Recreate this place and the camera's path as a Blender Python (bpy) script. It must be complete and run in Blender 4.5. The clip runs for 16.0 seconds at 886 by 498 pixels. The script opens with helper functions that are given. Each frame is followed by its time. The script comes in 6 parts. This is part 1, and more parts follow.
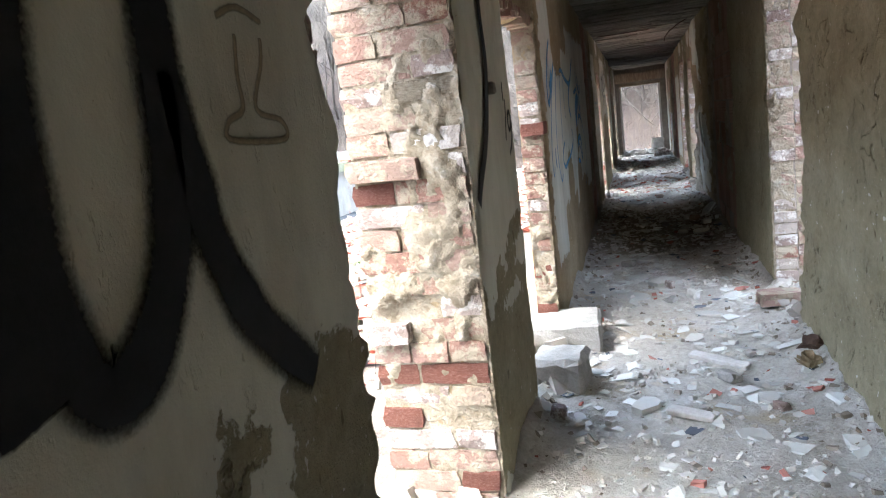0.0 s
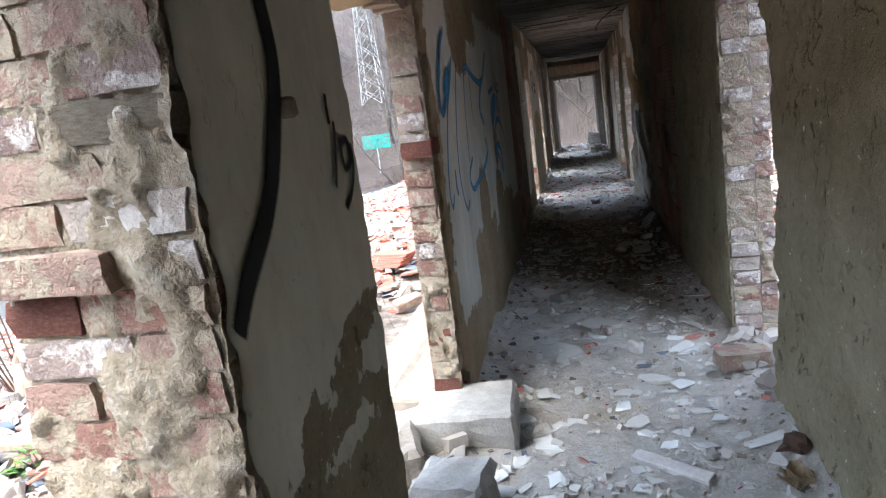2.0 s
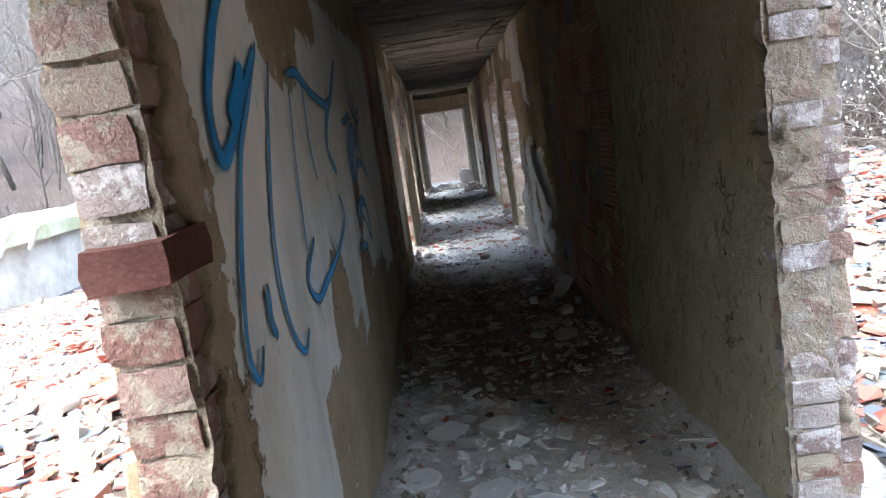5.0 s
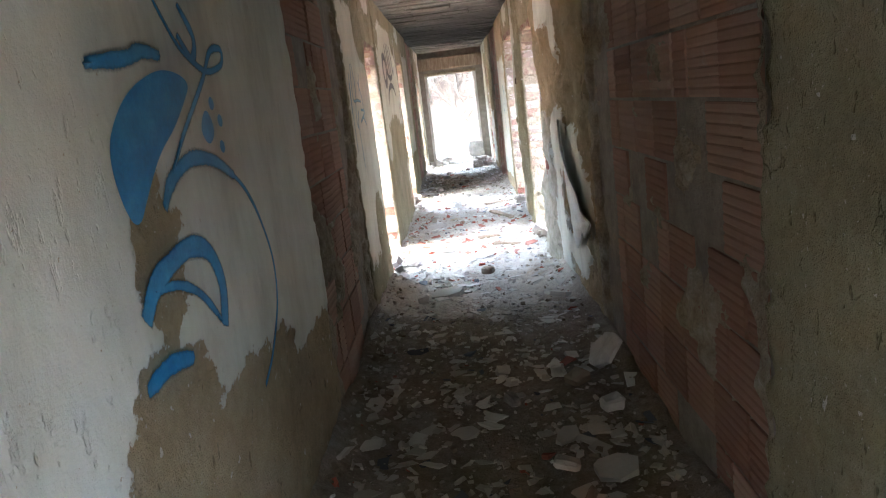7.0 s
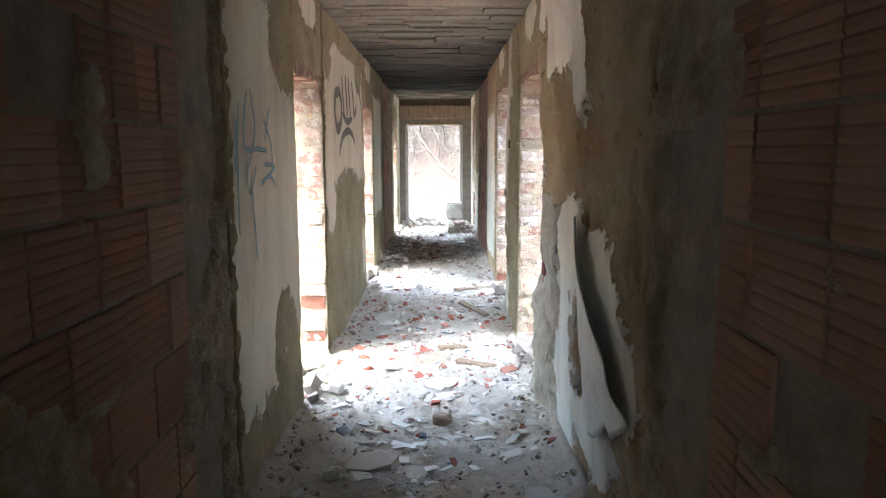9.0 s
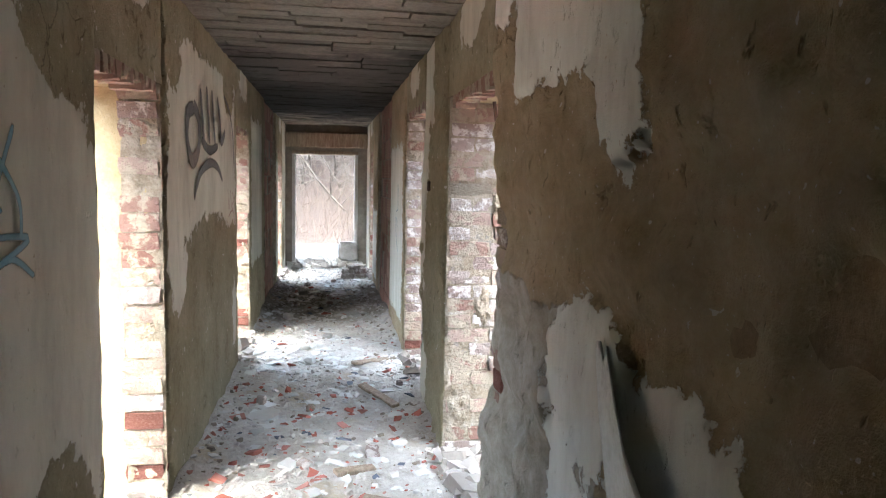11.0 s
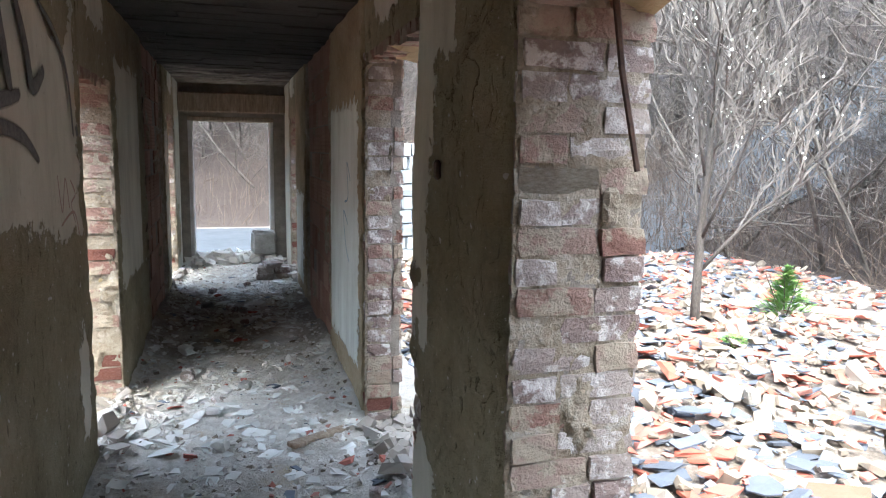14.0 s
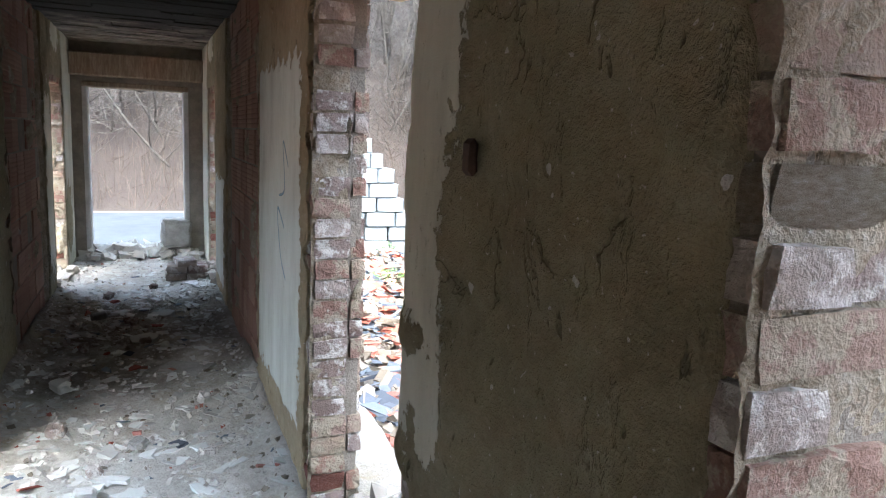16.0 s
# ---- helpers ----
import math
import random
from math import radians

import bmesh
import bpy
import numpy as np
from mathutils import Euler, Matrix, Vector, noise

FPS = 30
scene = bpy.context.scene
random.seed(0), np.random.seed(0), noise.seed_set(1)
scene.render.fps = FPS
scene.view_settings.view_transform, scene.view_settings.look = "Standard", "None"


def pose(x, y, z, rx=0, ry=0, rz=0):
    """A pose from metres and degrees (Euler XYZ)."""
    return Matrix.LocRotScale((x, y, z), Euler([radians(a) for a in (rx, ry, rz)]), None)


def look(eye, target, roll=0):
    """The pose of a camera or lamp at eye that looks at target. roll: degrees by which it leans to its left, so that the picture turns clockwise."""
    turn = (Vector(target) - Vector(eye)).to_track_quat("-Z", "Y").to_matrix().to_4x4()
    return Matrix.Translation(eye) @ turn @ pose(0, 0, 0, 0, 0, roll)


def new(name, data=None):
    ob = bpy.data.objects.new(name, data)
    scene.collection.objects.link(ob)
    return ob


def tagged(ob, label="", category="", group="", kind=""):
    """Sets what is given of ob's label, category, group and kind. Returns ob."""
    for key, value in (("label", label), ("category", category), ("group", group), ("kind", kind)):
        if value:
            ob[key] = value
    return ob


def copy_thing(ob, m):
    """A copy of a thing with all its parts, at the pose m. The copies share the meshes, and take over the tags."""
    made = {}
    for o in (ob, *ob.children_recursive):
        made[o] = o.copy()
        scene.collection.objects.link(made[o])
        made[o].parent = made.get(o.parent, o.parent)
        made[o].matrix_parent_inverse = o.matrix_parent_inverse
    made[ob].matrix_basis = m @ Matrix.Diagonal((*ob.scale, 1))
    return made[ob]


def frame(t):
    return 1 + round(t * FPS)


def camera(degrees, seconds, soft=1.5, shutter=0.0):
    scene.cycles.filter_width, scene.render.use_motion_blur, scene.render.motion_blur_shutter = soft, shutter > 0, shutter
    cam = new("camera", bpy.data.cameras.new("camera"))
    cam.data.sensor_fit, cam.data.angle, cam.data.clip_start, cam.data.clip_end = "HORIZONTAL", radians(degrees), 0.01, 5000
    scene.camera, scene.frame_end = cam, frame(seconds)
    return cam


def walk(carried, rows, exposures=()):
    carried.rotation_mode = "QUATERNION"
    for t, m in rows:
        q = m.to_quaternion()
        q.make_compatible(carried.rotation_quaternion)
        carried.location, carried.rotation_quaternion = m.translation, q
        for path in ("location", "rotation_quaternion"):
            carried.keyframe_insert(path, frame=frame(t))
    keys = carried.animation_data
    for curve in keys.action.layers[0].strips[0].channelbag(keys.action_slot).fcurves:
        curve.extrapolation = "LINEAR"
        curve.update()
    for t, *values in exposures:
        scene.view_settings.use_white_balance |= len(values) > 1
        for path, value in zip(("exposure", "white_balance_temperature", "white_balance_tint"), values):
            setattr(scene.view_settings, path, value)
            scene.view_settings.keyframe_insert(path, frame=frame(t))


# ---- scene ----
cam = camera(64.9, 16.0, soft=1.15)
PATH = [
    (0, (0.097, 0.025, 1.484), (-0.461, 1.916, 1.148), -6.9),
    (0.5, (0.213, 0.455, 1.468), (-0.256, 2.374, 1.158), -6.6),
    (1, (0.294, 0.69, 1.527), (-0.276, 2.576, 1.185), -6.4),
    (1.5, (0.289, 0.91, 1.529), (-0.182, 2.82, 1.172), -6.5),
    (2, (0.197, 1.298, 1.561), (-0.21, 3.22, 1.185), -7.7),
    (2.5, (0.186, 1.582, 1.537), (-0.16, 3.508, 1.119), -7.0),
    (3, (0.154, 1.853, 1.538), (-0.233, 3.781, 1.173), -7.7),
    (3.5, (0.031, 2.149, 1.541), (-0.153, 4.121, 1.259), -7.5),
    (4, (-0.027, 2.531, 1.538), (-0.178, 4.505, 1.255), -7.5),
    (4.5, (0.009, 2.934, 1.559), (-0.247, 4.895, 1.263), -9.2),
    (5, (-0.006, 3.363, 1.56), (-0.033, 5.336, 1.232), -8.5),
    (5.2, (0.003, 3.534, 1.584), (0.074, 5.511, 1.287), -8.2),
    (7.3, (0.256, 5.939, 1.53), (0.1, 7.885, 1.092), -6.3),
    (7.5, (0.271, 6.149, 1.546), (0.024, 8.084, 1.101), -5.0),
    (8, (0.267, 6.629, 1.576), (0.063, 8.587, 1.227), -4.1),
    (8.5, (0.317, 7.143, 1.571), (0.111, 9.097, 1.198), -2.6),
    (9, (0.356, 7.614, 1.596), (0.363, 9.594, 1.312), -0.2),
    (9.5, (0.258, 8.034, 1.64), (0.461, 10.013, 1.426), 1.7),
    (9.7, (0.256, 8.204, 1.628), (0.475, 10.182, 1.428), 2.2),
    (11.8, (0.316, 9.794, 1.719), (0.676, 11.75, 1.51), 0.4),
    (12, (0.291, 9.973, 1.692), (0.658, 11.922, 1.431), 0.9),
    (12.5, (0.301, 10.359, 1.68), (0.848, 12.26, 1.386), 2.0),
    (13, (0.395, 10.756, 1.707), (0.878, 12.674, 1.413), 1.9),
    (13.5, (0.329, 11.121, 1.708), (0.829, 13.034, 1.404), 1.5),
    (14, (0.24, 11.43, 1.706), (0.813, 13.326, 1.429), 1.0),
    (14.5, (0.297, 11.802, 1.701), (0.847, 13.706, 1.433), -0.6),
    (15, (0.35, 12.04, 1.693), (0.817, 13.96, 1.384), -1.1),
    (15.5, (0.348, 12.351, 1.698), (0.99, 14.212, 1.342), 0.5),
    (16, (0.386, 12.686, 1.675), (1.153, 14.505, 1.359), 2.6),
]
EXPOSURES = [(t, e, k, q) for t, e, k, q in ((0, 4.2, 6000, 1), (0.7, 3.6, 5900, 1), (1.5, 3.4, 5800, 2), (2.5, 3.75, 5800, 2), (3.5, 3.85, 5900, 2), (4.2, 3.65, 5800, 2), (5.2, 4.2, 5800, 2), (7.5, 6.1, 6200, 0), (9.0, 5.5, 6200, 0), (9.7, 5.25, 6200, 0), (12.0, 4.65, 6100, 0), (13.5, 4.05, 6000, 0), (14.5, 3.65, 5900, -1), (15.5, 4.0, 5900, -1), (16, 4.1, 5900, -1))]
walk(cam, [(t, look(eye, target, roll)) for t, eye, target, roll in PATH], EXPOSURES)

# ---- world, sun, exposure ----
SUN_EL, SUN_AZ = radians(62), radians(200)
world = bpy.data.worlds.new("overcast_sky")
scene.world = world
world.use_nodes = True
wn = world.node_tree.nodes
sky = wn.new("ShaderNodeTexSky")
sky.sky_type = "NISHITA"
sky.sun_disc = False
sky.sun_elevation, sky.sun_rotation = SUN_EL, SUN_AZ
sky.air_density, sky.dust_density, sky.ozone_density = 0.7, 4.0, 0.6
world.node_tree.links.new(sky.outputs[0], wn["Background"].inputs[0])
wn["Background"].inputs[1].default_value = 0.15
sun = new("sun", bpy.data.lights.new("sun", "SUN"))
sun.data.energy, sun.data.angle, sun.data.color = 0.45, radians(140), (1.0, 0.985, 0.96)
sun.matrix_world = look((0, 0, 30), (-30 * math.sin(SUN_AZ) * math.cos(SUN_EL), -30 * math.cos(SUN_AZ) * math.cos(SUN_EL), 30 - 30 * math.sin(SUN_EL)))

# ---- materials ----


def graph(name, rough=0.9):
    m = bpy.data.materials.new(name)
    m.use_nodes = True
    nt = m.node_tree
    b = nt.nodes["Principled BSDF"]
    b.inputs["Roughness"].default_value = rough
    b.inputs["Specular IOR Level"].default_value = 0.25
    return m, nt, b


def node(nt, kind, **kw):
    n = nt.nodes.new(kind)
    for k, v in kw.items():
        n.inputs[k.replace("_", " ")].default_value = v
    return n


def noise_of(nt, scale, detail=5, rough=0.6, coords=None, stretch=None):
    n = node(nt, "ShaderNodeTexNoise", Scale=scale, Detail=detail, Roughness=rough)
    co = coords or nt.nodes.new("ShaderNodeTexCoord").outputs["Object"]
    if stretch:
        mp = nt.nodes.new("ShaderNodeMapping")
        mp.inputs["Scale"].default_value = stretch
        nt.links.new(co, mp.inputs[0])
        co = mp.outputs[0]
    nt.links.new(co, n.inputs["Vector"])
    return n.outputs["Fac"]


def ramp(nt, fac, stops):
    r = nt.nodes.new("ShaderNodeValToRGB")
    r.color_ramp.elements[0].position, r.color_ramp.elements[0].color = stops[0][0], (*stops[0][1], 1)
    r.color_ramp.elements[1].position, r.color_ramp.elements[1].color = stops[-1][0], (*stops[-1][1], 1)
    for p, c in stops[1:-1]:
        e = r.color_ramp.elements.new(p)
        e.color = (*c, 1)
    nt.links.new(fac, r.inputs[0])
    return r.outputs[0]


def mixc(nt, fac, a, b, blend="MIX"):
    n = nt.nodes.new("ShaderNodeMix")
    n.data_type, n.blend_type = "RGBA", blend
    for i, v in ((0, fac), (6, a), (7, b)):
        if isinstance(v, (int, float)):
            n.inputs[i].default_value = v
        elif isinstance(v, tuple):
            n.inputs[i].default_value = (*v, 1)
        else:
            nt.links.new(v, n.inputs[i])
    return n.outputs[2]


def maprange(nt, v, a, b, c=0.0, d=1.0):
    n = nt.nodes.new("ShaderNodeMapRange")
    nt.links.new(v, n.inputs[0])
    for i, q in ((1, a), (2, b), (3, c), (4, d)):
        n.inputs[i].default_value = q
    return n.outputs[0]


def maths(nt, op, a, b):
    n = nt.nodes.new("ShaderNodeMath")
    n.operation = op
    for i, v in ((0, a), (1, b)):
        if isinstance(v, (int, float)):
            n.inputs[i].default_value = v
        else:
            nt.links.new(v, n.inputs[i])
    return n.outputs[0]


def bump(nt, b, h, strength=0.5, distance=0.01):
    n = node(nt, "ShaderNodeBump", Strength=strength, Distance=distance)
    nt.links.new(h, n.inputs["Height"])
    nt.links.new(n.outputs[0], b.inputs["Normal"])


def surface(name, stops, scale=6.0, fine=60.0, rough=0.9, strength=0.6, distance=0.01, vary=None, stretch=None, speck=None):
    """Two scales of noise in colour and relief; vary: 'object' or 'island' shifts the colour piece by piece."""
    m, nt, b = graph(name, rough)
    co = nt.nodes.new("ShaderNodeNewGeometry").outputs["Position"] if vary == "object" else None
    big, small = noise_of(nt, scale, 6, 0.65, co, stretch), noise_of(nt, fine, 4, 0.7, co, stretch)
    f = maths(nt, "ADD", maths(nt, "MULTIPLY", big, 0.65), maths(nt, "MULTIPLY", small, 0.35))
    if vary:
        src = nt.nodes.new("ShaderNodeObjectInfo").outputs["Random"] if vary == "object" else nt.nodes.new("ShaderNodeNewGeometry").outputs["Random Per Island"]
        f = maths(nt, "ADD", maths(nt, "MULTIPLY", f, 0.45), maths(nt, "MULTIPLY", src, 0.6))
        col = ramp(nt, f, stops)
    else:
        f2 = maprange(nt, f, 0.3, 0.7)
        col = ramp(nt, f2, stops)
    if speck:
        s = maprange(nt, noise_of(nt, speck[1], 6, 0.7, co), speck[2], speck[2] + 0.08)
        col = mixc(nt, s, col, speck[0])
    nt.links.new(col, b.inputs["Base Color"])
    bump(nt, b, maths(nt, "ADD", maths(nt, "MULTIPLY", big, 0.5), maths(nt, "MULTIPLY", small, 0.5)), strength, distance)
    return m


def plaster_material(name, bare, paint):
    """Bare render where the paint coat has come off; the coat's extent is the mesh attribute 'coat'."""
    m, nt, b = graph(name, 0.85)
    at = nt.nodes.new("ShaderNodeAttribute")
    at.attribute_name = "coat"
    edge = maths(nt, "ADD", at.outputs["Fac"], maths(nt, "MULTIPLY", maths(nt, "SUBTRACT", noise_of(nt, 9, 7, 0.65), 0.5), 0.9))
    coat = maprange(nt, edge, -0.012, 0.012)
    lip = maprange(nt, edge, -0.07, 0.0)
    big, small, grit = noise_of(nt, 2.3, 6, 0.6), noise_of(nt, 28, 6, 0.7), noise_of(nt, 160, 3, 0.6)
    f = maths(nt, "ADD", maths(nt, "MULTIPLY", big, 0.6), maths(nt, "MULTIPLY", small, 0.4))
    cb = ramp(nt, maprange(nt, f, 0.32, 0.68), bare)
    pits = maprange(nt, noise_of(nt, 17, 3, 0.55, stretch=(1, 1.6, 0.7)), 0.66, 0.72)
    cb = mixc(nt, maths(nt, "MULTIPLY", pits, 0.6), cb, tuple(c * 0.45 for c in bare[0][1]))
    cb = mixc(nt, maprange(nt, noise_of(nt, 70, 2, 0.5), 0.70, 0.74), cb, (0.5, 0.46, 0.4))
    cb = mixc(nt, maprange(nt, noise_of(nt, 26, 2, 0.4), 0.735, 0.75), cb, (0.56, 0.53, 0.47))
    sk = nt.nodes.new("ShaderNodeAttribute")
    sk.attribute_name = "skim"
    skim = maprange(nt, maths(nt, "ADD", sk.outputs["Fac"], maths(nt, "MULTIPLY", maths(nt, "SUBTRACT", noise_of(nt, 5, 7, 0.62), 0.5), 0.8)), -0.02, 0.02)
    under = ramp(nt, maprange(nt, noise_of(nt, 12, 7, 0.7), 0.3, 0.7), [(0.0, (0.25, 0.22, 0.165)), (0.5, (0.36, 0.33, 0.265)), (1.0, (0.46, 0.43, 0.37))])
    cb = mixc(nt, skim, cb, under)
    grime = noise_of(nt, 3.1, 7, 0.7, stretch=(1, 1, 0.35))
    cp = ramp(nt, maprange(nt, grime, 0.3, 0.7), paint)
    h = maths(nt, "ADD", maths(nt, "MULTIPLY", small, 0.5), maths(nt, "MULTIPLY", grit, 0.25))
    gouge = maprange(nt, noise_of(nt, 11, 5, 0.7, stretch=(1, 1.5, 0.55)), 0.615, 0.66)
    h = maths(nt, "SUBTRACT", h, maths(nt, "ADD", maths(nt, "MULTIPLY", pits, 0.8), maths(nt, "MULTIPLY", gouge, 0.7)))
    h = maths(nt, "SUBTRACT", h, maths(nt, "MULTIPLY", skim, 0.45))
    warp = nt.nodes.new("ShaderNodeVectorMath")
    warp.operation = "MULTIPLY_ADD"
    nz = node(nt, "ShaderNodeTexNoise", Scale=3.5, Detail=5, Roughness=0.6)
    tc = nt.nodes.new("ShaderNodeTexCoord").outputs["Object"]
    nt.links.new(tc, nz.inputs["Vector"])
    nt.links.new(nz.outputs["Color"], warp.inputs[0])
    warp.inputs[1].default_value = (0.5, 0.5, 0.5)
    nt.links.new(tc, warp.inputs[2])
    vor = node(nt, "ShaderNodeTexVoronoi", Scale=2.6)
    vor.feature = "DISTANCE_TO_EDGE"
    nt.links.new(warp.outputs[0], vor.inputs["Vector"])
    crack = maths(nt, "MULTIPLY", maprange(nt, vor.outputs["Distance"], 0.004, 0.016, 1.0, 0.0), maprange(nt, noise_of(nt, 3.4, 3, 0.5), 0.56, 0.66))
    cb = mixc(nt, maths(nt, "MULTIPLY", crack, 0.45), cb, (0.07, 0.055, 0.035))
    cp = mixc(nt, maprange(nt, noise_of(nt, 42, 3, 0.6), 0.70, 0.73, 0.0, 0.8), cp, bare[1][1])
    nt.links.new(mixc(nt, coat, cb, cp), b.inputs["Base Color"])
    h = maths(nt, "SUBTRACT", h, maths(nt, "MULTIPLY", maths(nt, "MULTIPLY", crack, maths(nt, "SUBTRACT", 1.0, coat)), 1.6))
    h = maths(nt, "MULTIPLY", h, maths(nt, "SUBTRACT", 1.0, maths(nt, "MULTIPLY", coat, 0.85)))
    h = maths(nt, "ADD", h, maths(nt, "MULTIPLY", coat, 0.7))
    bump(nt, b, h, 1.0, 0.034)
    nt.links.new(maprange(nt, coat, 0, 1, 0.95, 0.6), b.inputs["Roughness"])
    return m


BARE = [(0.0, (0.195, 0.168, 0.105)), (0.45, (0.285, 0.25, 0.16)), (1.0, (0.385, 0.34, 0.235))]
M_PLASTER = plaster_material("plaster_cream", BARE, [(0.0, (0.40, 0.38, 0.30)), (0.5, (0.55, 0.53, 0.43)), (1.0, (0.64, 0.62, 0.52))])
M_PLASTER_PALE = plaster_material("plaster_pale", [(0.0, (0.25, 0.20, 0.12)), (0.5, (0.36, 0.29, 0.185)), (1.0, (0.45, 0.38, 0.26))], [(0.0, (0.44, 0.44, 0.38)), (0.5, (0.60, 0.61, 0.54)), (1.0, (0.70, 0.72, 0.66))])
M_MORTAR = surface("lime_mortar", [(0.0, (0.17, 0.125, 0.075)), (0.5, (0.29, 0.225, 0.14)), (1.0, (0.40, 0.325, 0.22))], 9, 70, strength=1.0, distance=0.02)
M_CRUST = surface("crusted_mortar", [(0.0, (0.14, 0.115, 0.085)), (0.3, (0.25, 0.205, 0.145)), (0.6, (0.34, 0.29, 0.22)), (0.8, (0.40, 0.36, 0.30)), (1.0, (0.50, 0.47, 0.42))], 10, 60, strength=1.0, distance=0.035)
M_OCHRE = surface("ochre_render", [(0.0, (0.25, 0.19, 0.10)), (0.5, (0.35, 0.275, 0.155)), (1.0, (0.44, 0.365, 0.23))], 5, 50, strength=0.8, distance=0.012)
M_BRICK = surface("weathered_brick", [(0.0, (0.18, 0.085, 0.062)), (0.3, (0.24, 0.135, 0.105)), (0.5, (0.28, 0.185, 0.15)), (0.75, (0.33, 0.25, 0.20)), (1.0, (0.36, 0.29, 0.19))], 16, 75, strength=1.0, distance=0.03, vary="object", speck=((0.36, 0.305, 0.23), 11, 0.48))
M_BRICK_GREY = surface("dusty_mauve_brick", [(0.0, (0.17, 0.11, 0.095)), (0.35, (0.26, 0.20, 0.175)), (0.65, (0.34, 0.285, 0.25)), (1.0, (0.44, 0.39, 0.335))], 16, 75, strength=1.0, distance=0.03, vary="object", speck=((0.55, 0.51, 0.47), 13, 0.50))
M_BRICK_RED = surface("bare_red_brick", [(0.0, (0.13, 0.05, 0.036)), (0.5, (0.21, 0.085, 0.062)), (0.8, (0.27, 0.14, 0.11)), (1.0, (0.34, 0.24, 0.19))], 14, 70, strength=1.0, distance=0.025)
M_HOLLOW = surface("hollow_clay_block", [(0.0, (0.20, 0.105, 0.078)), (0.4, (0.29, 0.165, 0.125)), (0.7, (0.36, 0.225, 0.17)), (1.0, (0.42, 0.30, 0.235))], 7, 55, strength=0.5, vary="object", speck=((0.40, 0.36, 0.31), 5, 0.66))
M_GREYMORTAR = surface("grey_mortar", [(0.0, (0.16, 0.14, 0.115)), (1.0, (0.34, 0.30, 0.25))], 8, 60, strength=1.0, distance=0.02)
def floor_material():
    m, nt, b = graph("crushed_mortar_floor", 0.95)
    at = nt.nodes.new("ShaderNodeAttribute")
    at.attribute_name = "soil_shade"
    n1, n2, n3 = noise_of(nt, 2.4, 6, 0.65), noise_of(nt, 22, 6, 0.7), noise_of(nt, 95, 4, 0.7)
    f = maths(nt, "ADD", maths(nt, "MULTIPLY", n1, 0.4), maths(nt, "ADD", maths(nt, "MULTIPLY", n2, 0.35), maths(nt, "MULTIPLY", n3, 0.25)))
    c = ramp(nt, maprange(nt, f, 0.36, 0.64), [(0.0, (0.30, 0.27, 0.225)), (0.35, (0.50, 0.465, 0.41)), (0.7, (0.62, 0.59, 0.54)), (1.0, (0.74, 0.72, 0.68))])
    c = mixc(nt, maprange(nt, noise_of(nt, 1.7, 5, 0.6), 0.56, 0.68, 0.0, 0.8), c, (0.45, 0.37, 0.245))
    # dark dirt, with the shade of the doorless stretches painted into its colour
    soil_shade = ramp(nt, maprange(nt, f, 0.36, 0.64), [(0.0, (0.15, 0.125, 0.10)), (0.5, (0.26, 0.23, 0.19)), (1.0, (0.42, 0.39, 0.35))])
    c = mixc(nt, maprange(nt, maths(nt, "ADD", at.outputs["Fac"], maths(nt, "MULTIPLY", maths(nt, "SUBTRACT", n1, 0.5), 1.6)), 0.35, 0.65), c, soil_shade)
    nt.links.new(c, b.inputs["Base Color"])
    bump(nt, b, maths(nt, "ADD", n2, maths(nt, "MULTIPLY", n3, 0.6)), 1.0, 0.035)
    return m


M_FLOOR = floor_material()


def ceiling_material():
    """Board-marked concrete, darkened to near black over the far half of the corridor."""
    m, nt, b = graph("board_marked_ceiling", 0.95)
    co = nt.nodes.new("ShaderNodeNewGeometry")
    n1, n2 = noise_of(nt, 2.2, 7, 0.68, co.outputs["Position"]), noise_of(nt, 30, 6, 0.7, co.outputs["Position"])
    isl = maths(nt, "MULTIPLY", co.outputs["Random Per Island"], 0.14)
    f = maths(nt, "ADD", maths(nt, "ADD", maths(nt, "MULTIPLY", n1, 0.5), maths(nt, "MULTIPLY", n2, 0.4)), isl)
    c = ramp(nt, maprange(nt, f, 0.34, 0.72), [(0.0, (0.11, 0.095, 0.075)), (0.5, (0.25, 0.225, 0.185)), (1.0, (0.38, 0.35, 0.29))])
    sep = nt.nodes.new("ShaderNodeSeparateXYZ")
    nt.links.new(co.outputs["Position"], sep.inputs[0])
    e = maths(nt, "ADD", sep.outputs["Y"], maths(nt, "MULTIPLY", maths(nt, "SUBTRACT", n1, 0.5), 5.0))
    far_dark = maths(nt, "MULTIPLY", maprange(nt, e, 13.4, 15.0), maprange(nt, e, 21.5, 20.0))
    c = mixc(nt, maths(nt, "MULTIPLY", far_dark, 0.9), c, (0.035, 0.032, 0.029))
    nt.links.new(c, b.inputs["Base Color"])
    bump(nt, b, maths(nt, "ADD", n1, n2), 0.9, 0.015)
    return m


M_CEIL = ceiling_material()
M_CONC = surface("broken_concrete", [(0.0, (0.20, 0.19, 0.17)), (0.5, (0.33, 0.315, 0.29)), (1.0, (0.46, 0.44, 0.41))], 7, 80, strength=0.9, distance=0.012)
M_TIMBER = surface("old_timber", [(0.0, (0.14, 0.10, 0.07)), (0.5, (0.27, 0.21, 0.15)), (1.0, (0.42, 0.36, 0.29))], 6, 60, strength=0.7, stretch=(6, 6, 1))
M_WHITEWOOD = surface("bleached_timber", [(0.0, (0.40, 0.37, 0.34)), (1.0, (0.70, 0.68, 0.65))], 8, 50, strength=0.5)


